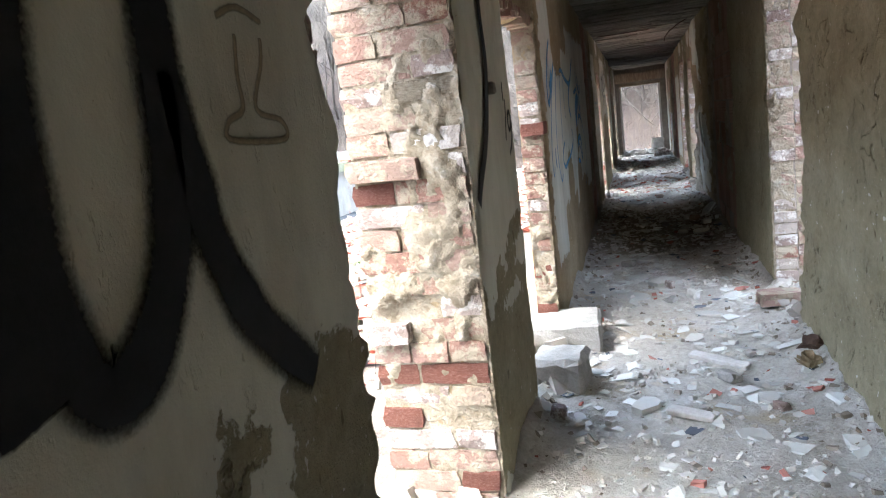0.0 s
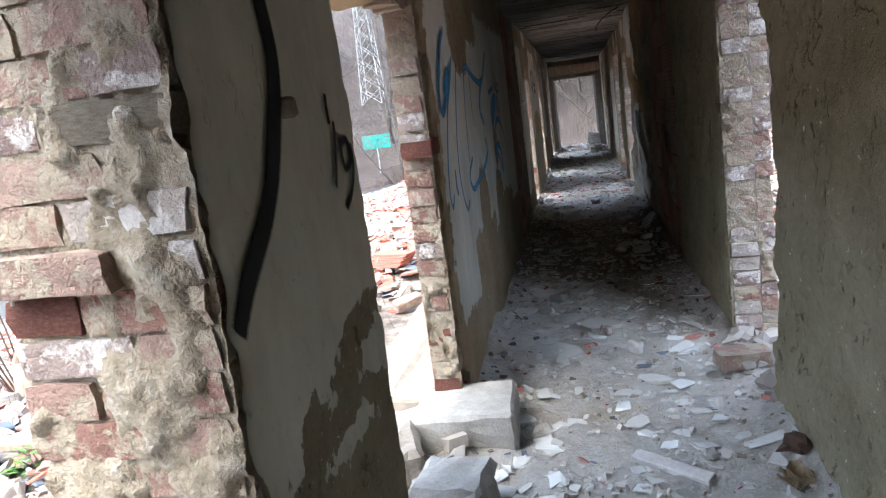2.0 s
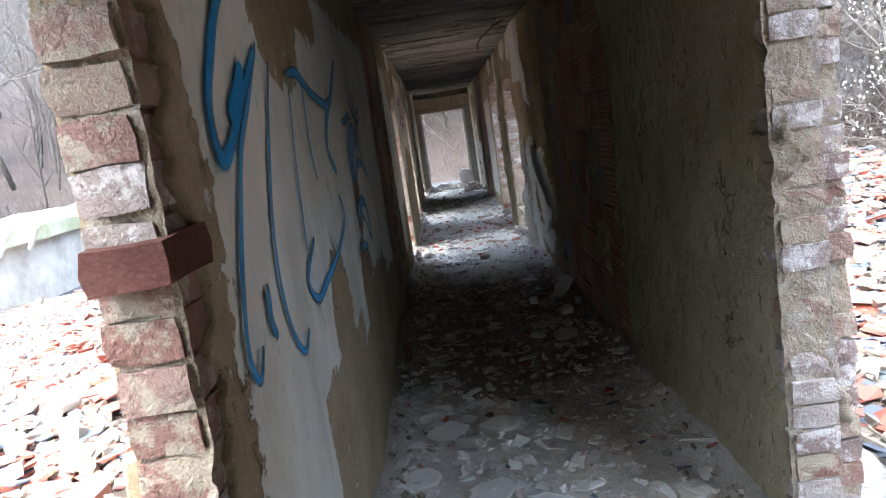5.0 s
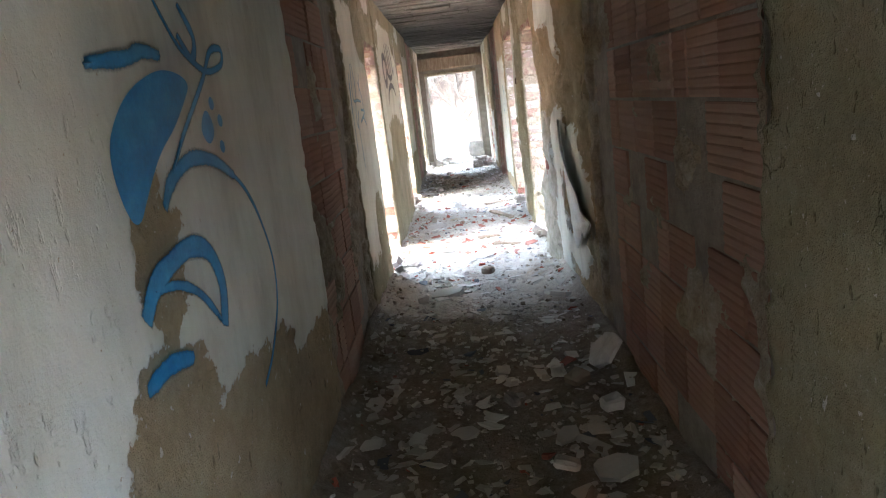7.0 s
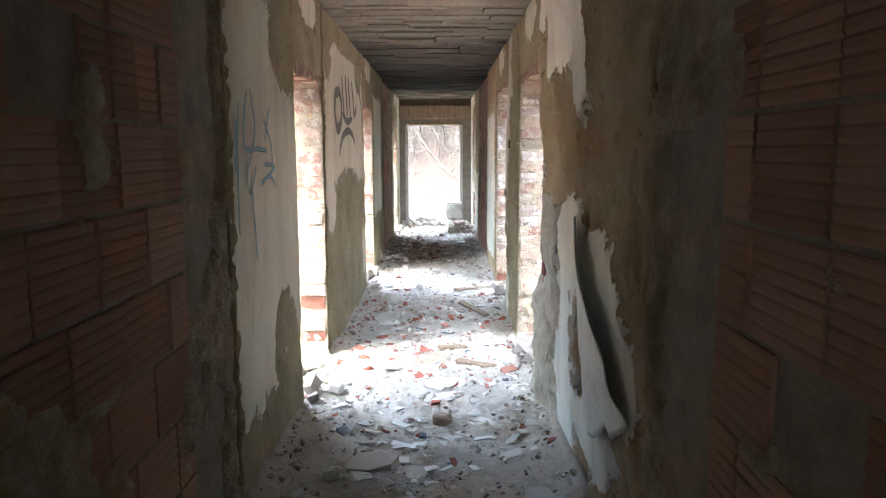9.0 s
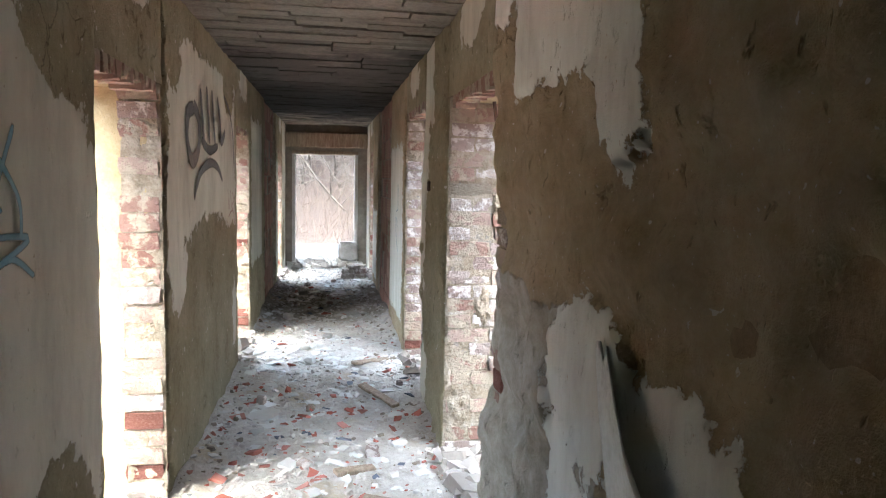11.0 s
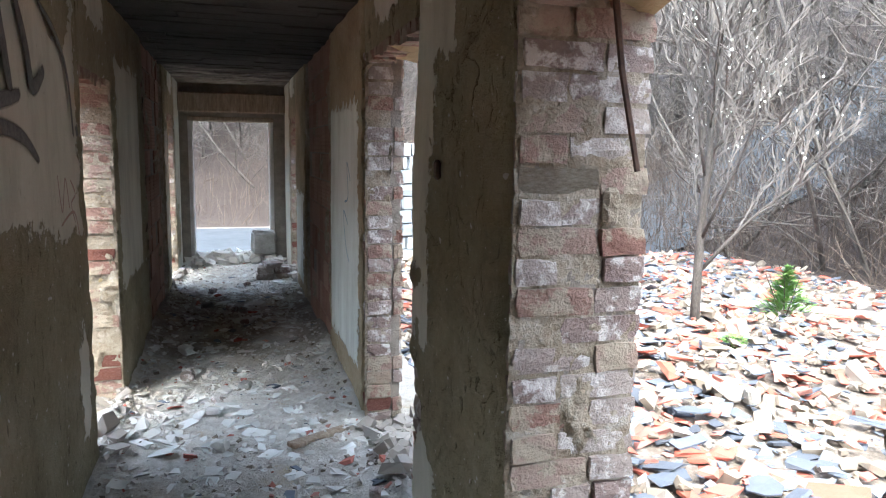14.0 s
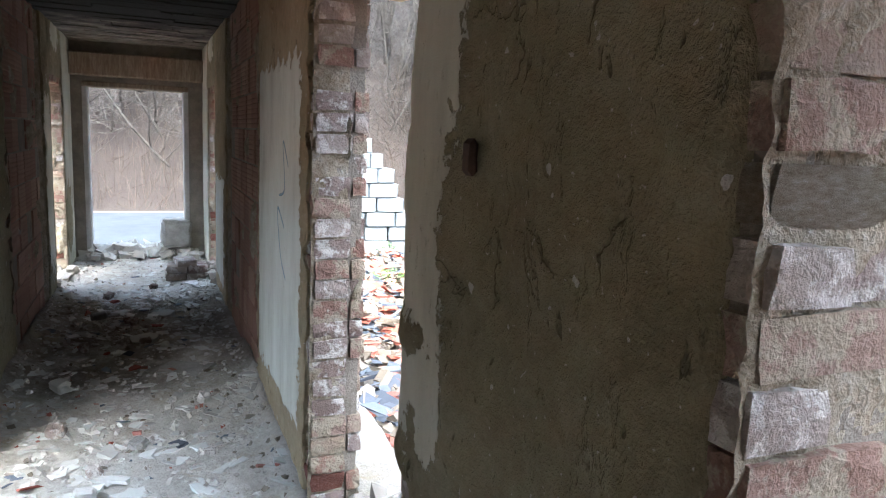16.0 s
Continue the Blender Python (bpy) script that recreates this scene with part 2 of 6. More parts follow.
def spray(*a):
    """Sprayed paint whose rim thins out into overspray; the mesh attribute 'cover' gives its density."""
    m = surface(*a)
    nt = m.node_tree
    at = nt.nodes.new("ShaderNodeAttribute")
    at.attribute_name = "cover"
    f = maths(nt, "ADD", at.outputs["Fac"], maths(nt, "MULTIPLY", maths(nt, "SUBTRACT", noise_of(nt, 130, 3, 0.6), 0.5), 0.5))
    nt.links.new(maprange(nt, f, 0.12, 0.75), nt.nodes["Principled BSDF"].inputs["Alpha"])
    return m


M_BLACK = spray("black_spray_paint", [(0.0, (0.008, 0.008, 0.009)), (1.0, (0.02, 0.02, 0.021))], 20, 90, 0.8, 0.2, 0.004)
M_BLUE = spray("blue_spray_paint", [(0.0, (0.02, 0.15, 0.36)), (0.5, (0.03, 0.23, 0.50)), (1.0, (0.06, 0.33, 0.60))], 14, 90, 0.5, 0.2, 0.004)
M_PALEBLUE = spray("faded_blue_paint", [(0.0, (0.11, 0.27, 0.38)), (1.0, (0.26, 0.40, 0.46))], 14, 90, 0.6, 0.2, 0.004)
M_GREYSPRAY = spray("thin_black_spray", [(0.0, (0.05, 0.05, 0.05)), (1.0, (0.20, 0.195, 0.18))], 30, 120, 0.6, 0.2, 0.004)
M_SEPIA = spray("sepia_scrawl", [(0.0, (0.16, 0.12, 0.07)), (1.0, (0.30, 0.25, 0.17))], 30, 120, 0.7, 0.2, 0.004)
M_REDSCRAWL = spray("faded_red_scrawl", [(0.0, (0.35, 0.20, 0.17)), (1.0, (0.46, 0.33, 0.28))], 30, 120, 0.7, 0.2, 0.004)
M_TILE = surface("red_roof_tile", [(0.0, (0.20, 0.045, 0.035)), (0.3, (0.33, 0.10, 0.068)), (0.55, (0.35, 0.135, 0.105)), (0.8, (0.37, 0.185, 0.15)), (1.0, (0.41, 0.26, 0.22))], 9, 60, strength=0.5, vary="island")
M_CHALK = surface("pale_plaster_chunks", [(0.0, (0.32, 0.29, 0.24)), (0.4, (0.52, 0.49, 0.44)), (0.75, (0.58, 0.56, 0.52)), (1.0, (0.68, 0.67, 0.64))], 9, 60, strength=1.0, vary="island")
M_RUBBLE = surface("dusty_masonry_rubble", [(0.0, (0.20, 0.175, 0.15)), (0.4, (0.29, 0.26, 0.225)), (0.75, (0.37, 0.34, 0.31)), (1.0, (0.50, 0.48, 0.45))], 9, 60, strength=1.0, vary="island")
M_SLATE = surface("dark_slate_shards", [(0.0, (0.04, 0.045, 0.055)), (0.5, (0.11, 0.125, 0.155)), (1.0, (0.23, 0.26, 0.30))], 9, 60, strength=0.5, vary="island")
M_EARTH = surface("earth_shards", [(0.0, (0.13, 0.105, 0.08)), (0.5, (0.23, 0.195, 0.155)), (1.0, (0.35, 0.31, 0.26))], 9, 60, strength=0.7, vary="island")
M_FLAKE = surface("fallen_paint_flakes", [(0.0, (0.30, 0.285, 0.255)), (0.4, (0.52, 0.51, 0.475)), (1.0, (0.76, 0.77, 0.74))], 9, 60, strength=0.5, vary="island")
M_SHEET = surface("pale_blue_paint_sheet", [(0.0, (0.36, 0.38, 0.35)), (0.4, (0.54, 0.58, 0.55)), (1.0, (0.68, 0.72, 0.70))], 5, 40, 0.6, 0.5)
M_BARK = surface("grey_bark", [(0.0, (0.035, 0.03, 0.027)), (0.5, (0.08, 0.071, 0.063)), (1.0, (0.15, 0.136, 0.12))], 5, 40, strength=0.8, stretch=(3, 3, 0.6))
M_TWIG = surface("bare_twigs", [(0.0, (0.055, 0.05, 0.046)), (0.5, (0.10, 0.09, 0.082)), (1.0, (0.17, 0.155, 0.138))], 2, 30, strength=0.3, vary="object")
M_BRUSH = surface("dry_brush", [(0.0, (0.034, 0.026, 0.022)), (0.5, (0.074, 0.058, 0.048)), (1.0, (0.155, 0.125, 0.105))], 2, 30, strength=0.3, vary="island")
M_LEAF = surface("green_leaf", [(0.0, (0.05, 0.11, 0.025)), (0.6, (0.11, 0.21, 0.05)), (1.0, (0.20, 0.30, 0.10))], 8, 40, 0.6, 0.3, vary="island")
M_BLOSSOM = surface("white_blossom", [(0.0, (0.62, 0.66, 0.55)), (1.0, (0.82, 0.84, 0.78))], 8, 40, 0.7, 0.2, vary="island")
M_WINGWALL = surface("stained_lime_wall", [(0.0, (0.26, 0.24, 0.20)), (0.5, (0.42, 0.40, 0.355)), (1.0, (0.56, 0.55, 0.51))], 1.6, 25, strength=0.7, speck=((0.42, 0.25, 0.20), 0.9, 0.60))
M_MOSS = surface("mossy_cornice", [(0.0, (0.17, 0.20, 0.08)), (0.45, (0.36, 0.37, 0.25)), (1.0, (0.52, 0.52, 0.46))], 1.2, 25, strength=0.7)
M_PARAPET = surface("grey_parapet", [(0.0, (0.27, 0.31, 0.33)), (0.5, (0.45, 0.48, 0.49)), (1.0, (0.64, 0.66, 0.66))], 1.6, 25, strength=0.6)
M_STONE = surface("blue_grey_stone", [(0.0, (0.13, 0.15, 0.17)), (0.5, (0.24, 0.27, 0.295)), (1.0, (0.40, 0.43, 0.45))], 4, 40, strength=0.9, vary="object")
M_ASPHALT = surface("wet_asphalt", [(0.0, (0.04, 0.045, 0.052)), (1.0, (0.075, 0.085, 0.097))], 1.5, 120, 0.8, 0.3, 0.004)
M_ASPHALT.node_tree.nodes["Principled BSDF"].inputs["Specular IOR Level"].default_value = 0.08
M_RUST = surface("rusty_iron", [(0.0, (0.045, 0.03, 0.024)), (1.0, (0.14, 0.085, 0.06))], 20, 90, 0.7, 0.4, 0.003)
M_STEEL = surface("grey_lattice_steel", [(0.0, (0.30, 0.32, 0.33)), (1.0, (0.45, 0.47, 0.48))], 10, 60, 0.6, 0.1)
M_SIGN = surface("teal_paint", [(0.0, (0.02, 0.20, 0.17)), (1.0, (0.04, 0.30, 0.26))], 8, 60, 0.5, 0.1)
M_ROOFFELT = surface("mossy_slate_roof", [(0.0, (0.08, 0.085, 0.09)), (0.6, (0.17, 0.175, 0.18)), (1.0, (0.22, 0.25, 0.15))], 2, 30, strength=0.6)


def ground_material():
    m, nt, b = graph("rubble_and_leaf_litter", 0.95)
    geo = nt.nodes.new("ShaderNodeNewGeometry")
    at = nt.nodes.new("ShaderNodeAttribute")
    at.attribute_name = "litter"
    co = geo.outputs["Position"]
    n1, n2, n3 = noise_of(nt, 0.35, 6, 0.6, co), noise_of(nt, 6, 6, 0.7, co), noise_of(nt, 40, 5, 0.7, co)
    rub = ramp(nt, maprange(nt, n2, 0.3, 0.7), [(0.0, (0.10, 0.082, 0.066)), (0.45, (0.22, 0.185, 0.155)), (1.0, (0.42, 0.37, 0.325))])
    lit = ramp(nt, maprange(nt, maths(nt, "ADD", maths(nt, "MULTIPLY", n1, 0.4), maths(nt, "MULTIPLY", n3, 0.6)), 0.3, 0.7), [(0.0, (0.022, 0.018, 0.016)), (0.5, (0.050, 0.040, 0.036)), (1.0, (0.10, 0.08, 0.071))])
    nt.links.new(mixc(nt, maprange(nt, maths(nt, "ADD", at.outputs["Fac"], maths(nt, "MULTIPLY", n2, 0.6)), 0.6, 0.9), rub, lit), b.inputs["Base Color"])
    bump(nt, b, maths(nt, "ADD", n2, n3), 1.0, 0.04)
    return m


M_GROUND = ground_material()

# ---- mesh helpers ----
rng = np.random.default_rng(7)


def vnoise(x, y, seed=0):
    """Smooth lattice noise, -1 to 1."""
    r = np.random.default_rng(seed).random((64, 64)) * 2 - 1
    xi, yi = np.floor(x).astype(int), np.floor(y).astype(int)
    fx, fy = x - xi, y - yi
    fx, fy = fx * fx * (3 - 2 * fx), fy * fy * (3 - 2 * fy)
    g = lambda a, c: r[a % 64, c % 64]
    return (g(xi, yi) * (1 - fx) + g(xi + 1, yi) * fx) * (1 - fy) + (g(xi, yi + 1) * (1 - fx) + g(xi + 1, yi + 1) * fx) * fy


def fbm(x, y, seed=0, octaves=4):
    return sum(vnoise(x * 2 ** i, y * 2 ** i, seed + i) / 1.8 ** i for i in range(octaves))


def mesh_of(name, verts, faces, material, smooth=False, attr=None):
    me = bpy.data.meshes.new(name)
    me.from_pydata(np.asarray(verts).tolist(), [], np.asarray(faces).tolist() if not isinstance(faces, list) else faces)
    me.materials.append(material)
    if smooth:
        me.polygons.foreach_set("use_smooth", [True] * len(me.polygons))
    if attr:
        a = me.attributes.new(attr[0], "FLOAT", "POINT")
        a.data.foreach_set("value", np.asarray(attr[1], dtype=np.float32))
    me.update()
    return me


def grid_faces(nr, nc):
    i = np.arange(nr * nc).reshape(nr, nc)
    return np.stack([i[:-1, :-1], i[:-1, 1:], i[1:, 1:], i[1:, :-1]], -1).reshape(-1, 4)


def bm_box(bm, x0, x1, y0, y1, z0, z1, m=None):
    t = Matrix.Translation(((x0 + x1) / 2, (y0 + y1) / 2, (z0 + z1) / 2)) @ Matrix.Diagonal((x1 - x0, y1 - y0, z1 - z0, 1))
    return bmesh.ops.create_cube(bm, size=1, matrix=(m @ t) if m else t)["verts"]


def from_bm(name, bm, material, smooth=False):
    me = bpy.data.meshes.new(name)
    bm.normal_update()
    bm.to_mesh(me)
    bm.free()
    me.materials.append(material)
    if smooth:
        me.polygons.foreach_set("use_smooth", [True] * len(me.polygons))
    return me


def part(name, data, parent, label="", m=None):
    ob = new(name, data)
    ob.parent = parent
    if m is not None:
        ob.matrix_local = m
    return tagged(ob, label)


def rough_box(name, sx, sy, sz, material, seed=0, cuts=3, jit=0.012, bev=0.012):
    """A chipped block with its base at z = 0."""
    bm = bmesh.new()
    bm_box(bm, -sx / 2, sx / 2, -sy / 2, sy / 2, 0, sz)
    bmesh.ops.bevel(bm, geom=bm.edges[:], offset=bev, segments=1, affect="EDGES")
    if cuts:
        bmesh.ops.subdivide_edges(bm, edges=[e for e in bm.edges if e.calc_length() > 0.04], cuts=cuts, use_grid_fill=True)
    r = random.Random(seed)
    for v in bm.verts:
        k = jit * (0.3 + noise.noise(v.co * 9 + Vector((seed, 0, 0))) * 1.4)
        v.co += Vector((r.uniform(-1, 1), r.uniform(-1, 1), r.uniform(-1, 1) if v.co.z > 0.02 else 0)) * abs(k)
    return from_bm(name, bm, material)


def tube(bm, pts, r0, r1, sides=5):
    rings = []
    for i, p in enumerate(pts):
        p = Vector(p)
        d = (Vector(pts[min(i + 1, len(pts) - 1)]) - Vector(pts[max(i - 1, 0)])).normalized()
        a = d.orthogonal().normalized()
        b = d.cross(a)
        r = r0 + (r1 - r0) * i / (len(pts) - 1)
        rings.append([bm.verts.new(p + (a * math.cos(2 * math.pi * k / sides) + b * math.sin(2 * math.pi * k / sides)) * r) for k in range(sides)])
    for u, v in zip(rings, rings[1:]):
        for k in range(sides):
            bm.faces.new((u[k], u[(k + 1) % sides], v[(k + 1) % sides], v[k]))
    bm.faces.new(rings[0][::-1])
    bm.faces.new(rings[-1])


BOXV = np.array([(x, y, z) for z in (-0.5, 0.5) for x, y in ((-0.5, -0.5), (0.5, -0.5), (0.5, 0.5), (-0.5, 0.5))])
BOXF = np.array([(3, 2, 1, 0), (4, 5, 6, 7), (0, 1, 5, 4), (1, 2, 6, 5), (2, 3, 7, 6), (3, 0, 4, 7)])


def shards(name, places, sizes, flat, tilt, material, label, category, seed):
    """Many broken pieces as one mesh: places n x 3 (their undersides), sizes n."""
    g = np.random.default_rng(seed)
    n = len(places)
    v = np.repeat(BOXV[None], n, 0) + g.uniform(-0.24, 0.24, (n, 8, 3)) * (1, 1, 0.4)
    s = np.stack([sizes * g.uniform(0.7, 1.5, n), sizes * g.uniform(0.45, 1.0, n), sizes * flat * g.uniform(0.6, 1.6, n)], -1)
    v *= s[:, None]
    a, t, u = g.uniform(0, 6.28, n), g.normal(0, tilt, n), g.normal(0, tilt, n)
    z, o = np.zeros(n), np.ones(n)
    rz = np.stack([np.stack([np.cos(a), -np.sin(a), z], -1), np.stack([np.sin(a), np.cos(a), z], -1), np.stack([z, z, o], -1)], 1)
    rx = np.stack([np.stack([o, z, z], -1), np.stack([z, np.cos(t), -np.sin(t)], -1), np.stack([z, np.sin(t), np.cos(t)], -1)], 1)
    ry = np.stack([np.stack([np.cos(u), z, np.sin(u)], -1), np.stack([z, o, z], -1), np.stack([-np.sin(u), z, np.cos(u)], -1)], 1)
    v = np.einsum("nij,nkj->nki", rz @ rx @ ry, v)
    v += (places + np.stack([z, z, s[:, 2] * 0.45], -1))[:, None]
    f = (BOXF[None] + 8 * np.arange(n)[:, None, None]).reshape(-1, 4)
    return tagged(new(name, mesh_of(name, v.reshape(-1, 3), f, material)), label, category, kind="stuff")


# ---- ground ----
L, R = -0.48, 0.99          # inner faces of the corridor's two walls
CEIL = 2.6


def smooth01(a, b, v):
    t = np.clip((v - a) / (b - a), 0, 1)
    return t * t * (3 - 2 * t)


def ground_z(x, y):
    x, y = np.asarray(x, float), np.asarray(y, float)
    z = -0.06 - 1.3 * smooth01(-2.0, -12.0, x)
    z = z - 0.3 * smooth01(21.8, 23.6, y)
    hill_r = np.clip(x - 8.5, 0, None)
    hill_r = 0.55 * hill_r ** 2 / (hill_r + 3)
    hill_a = np.clip(y - 30.5, 0, None) * smooth01(-10, -3, x)
    hill_a = 0.62 * hill_a ** 2 / (hill_a + 3)
    far = 0.36 * np.clip(np.hypot(x + 2, y - 8) - 42, 0, None)
    up = np.minimum(np.maximum(np.maximum(hill_r, hill_a), far), 40 + 0.02 * np.hypot(x, y))
    lumps = fbm(x * 0.7, y * 0.7, 3, 4) * 0.07 * smooth01(1.2, 2.4, np.abs(x - 0.25)) + fbm(x * 0.12, y * 0.12, 5, 3) * 0.9 * smooth01(0, 8, up)
    on_road = smooth01(23.2, 23.8, y) * (1 - smooth01(29.8, 30.4, y))
    return z + up + lumps * (1 - 0.95 * on_road)


def floor_z(x, y):
    x, y = np.asarray(x, float), np.asarray(y, float)
    d = np.minimum(np.abs(x - L), np.abs(x - R))
    bank = 0.10 * np.exp(-d / 0.10) + 0.03 * np.exp(-d / 0.3)
    return 0.012 + bank * (0.6 + 0.5 * vnoise(y * 1.7, x * 2, 21)) + 0.018 * fbm(x * 5, y * 5, 11, 4) + 0.02 * vnoise(x * 1.3, y * 1.1, 17)


def axis(lo, hi, fine_lo, fine_hi, step, grow):
    a = list(np.arange(fine_lo, fine_hi + 1e-6, step))
    s, v = step, fine_hi
    while v < hi:
        s *= grow
        v += s
        a.append(v)
    s, v = step, fine_lo
    while v > lo:
        s *= grow
        v -= s
        a.insert(0, v)
    return np.array(a)


gx, gy = axis(-600, 600, -13, 13, 0.2, 1.08), axis(-600, 600, -3, 31, 0.2, 1.08)
GX, GY = np.meshgrid(gx, gy)
GZ = ground_z(GX, GY)
inside = (GX > -0.75) & (GX < 1.25) & (GY > -3.4) & (GY < 22.2)
GZ = np.where(inside, GZ - 0.2, GZ)
litter = np.clip(np.maximum(smooth01(7.5, 9.5, GX), np.maximum(smooth01(30, 31, GY), smooth01(-14, -17, GX))), 0, 1)
tagged(new("ground", mesh_of("ground", np.stack([GX, GY, GZ], -1).reshape(-1, 3), grid_faces(*GX.shape), M_GROUND, True, ("litter", litter.ravel()))), "uneven rubble ground rising to leaf-strewn wooded hillsides", "ground", kind="structure")

rx = axis(-120, 120, -12, 14, 0.5, 1.15)
RX, RY = np.meshgrid(rx, np.linspace(23.9, 29.7, 12))
tagged(new("road", mesh_of("road", np.stack([RX, RY, ground_z(RX, RY) + 0.06], -1).reshape(-1, 3), grid_faces(*RX.shape), M_ASPHALT)), "damp blue-grey asphalt road below the hillside", "road", kind="structure")

fx, fy = np.arange(-1.05, 1.56, 0.03), np.arange(-3.2, 22.6, 0.03)
FX, FY = np.meshgrid(fx, fy)
# mask for dirt and painted shade: strongest at y 7.6-10 and 17.6-19.6
tagged(new("floor", mesh_of("floor", np.stack([FX, FY, floor_z(FX, FY)], -1).reshape(-1, 3), grid_faces(*FX.shape), M_FLOOR, True, ("soil_shade", (smooth01(6.6, 7.6, FY) * (1 - smooth01(10.0, 10.9, FY)) * 0.75 + smooth01(16.6, 17.6, FY) * (1 - smooth01(19.6, 20.2, FY)) * 0.6).ravel()))), "floor buried under pale crushed mortar and dust", "floor", kind="structure")

# ---- walls ----


def brick_mesh(name, material, seed):
    bm = bmesh.new()
    bm_box(bm, -0.5, 0.5, -0.5, 0.5, -0.5, 0.5)
    bmesh.ops.subdivide_edges(bm, edges=bm.edges[:], cuts=1, use_grid_fill=True)
    r = random.Random(seed)
    for v in bm.verts:
        outer = sum(abs(c) > 0.4 for c in v.co)
        v.co *= (1.0, 1.0, 1.0, 0.97)[outer] + r.uniform(-0.03, 0.02)
        v.co += Vector([r.uniform(-0.03, 0.03), r.uniform(-0.03, 0.03), r.uniform(-0.05, 0.05)])
    return from_bm(name, bm, material)


BRICKS = {k: [brick_mesh("brick", m, 10 * i + j) for j in range(5)] for i, (k, m) in enumerate((("warm", M_BRICK), ("grey", M_BRICK_GREY), ("red", M_BRICK_RED), ("ochre", M_CRUST)))}
COURSE = 0.088


def put_brick(parent, kind, x, y, z, sx, sy, sz, r):
    ob = new("brick", r.choice(BRICKS[kind]))
    ob.parent = parent
    ob.matrix_local = pose(x, y, z, r.uniform(-1.5, 1.5), r.uniform(-1.2, 1.2), r.uniform(-1.5, 1.5)) @ Matrix.Diagonal((sx, sy, sz, 1))


def jamb(wall, face, s, y, d, T, kind, seed, top=2.12, teeth=0.02):
    """Broken brick end of a wall at y, looking along d; face: inner face, s: into the corridor."""
    r = random.Random(seed)
    i, z = 0, 0.0
    while z < top - 0.03:
        if T < 0.25:
            cuts = [(0.0, T)]
        elif i % 2:
            cuts = [(0.0, T * 0.33), (T * 0.33, T * 0.66), (T * 0.66, T)] if r.random() < 0.35 else [(0.0, T * 0.36), (T * 0.36, T)]
        else:
            cuts = [(0.0, T * 0.62), (T * 0.62, T)]
        for a, b in cuts:
            if r.random() < 0.05:
                continue
            out = r.uniform(0.004, teeth * 0.6 + 0.004) + (0.05 if r.random() < 0.06 and a > 0.1 else 0) - (0.05 if r.random() < 0.06 else 0)
            w, dep = b - a - 0.010, 0.24 if (T < 0.25 and i % 2) else r.uniform(0.13, 0.18)
            u = r.random()
            if kind == "warm":
                k = "red" if u < (0.30 if z < 0.75 else 0.05) else "grey" if u > 0.80 else "ochre" if u > 0.77 else "warm"
            else:
                k = "warm" if u < 0.35 else "ochre" if u > 0.97 else "red" if u > 0.95 else "grey"
            put_brick(wall, k, face - s * ((a + b) / 2 + 0.012), y + d * (out - dep / 2), z + COURSE / 2, w, dep, COURSE - 0.010 + r.uniform(-0.004, 0.004), r)
        z += COURSE
        i += 1
    if d < 0:
        smear(wall, face, s, y, T, top, seed, 0.35 if kind == "grey" else 0.0)


def smear(wall, face, s, y, T, top, seed, bare):
    """Uneven mortar filling the joints of a broken wall end and lying in crusts over its bricks."""
    a, zz = np.meshgrid(np.linspace(0.004, T - 0.004, max(int(T / 0.014), 8)), np.linspace(0, top, int(top / 0.014)))
    crust = smooth01(0.30, 0.55, fbm(a * 5 + seed, zz * 3, seed + 80, 6) - 0.2 * (zz < 0.7) - bare)
    h = 0.002 + 0.007 * fbm(a * 26, zz * 26, seed + 90, 3) + crust * (0.022 + 0.018 * fbm(a * 16, zz * 16, seed + 95, 4))
    V = np.stack([face - s * a, y - h, zz], -1)
    part("mortar", mesh_of("mortar", V.reshape(-1, 3), grid_faces(*a.shape), M_CRUST, True), wall, "crusts of ochre and grey mortar")


def coat_field(Y, Z, base, blobs):
    f = np.full(Y.shape, float(base))
    for sign, shape, y, z, ry, rz in blobs:
        a, b = np.abs(Y - y) / ry, np.abs(Z - z) / rz
        d = 1 - (np.maximum(a, b) if shape == "box" else np.hypot(a, b))
        d = d * min(ry, rz) / 0.28
        f = np.maximum(f, d) if sign > 0 else np.minimum(f, -d)
    return np.clip(f, -1, 1)


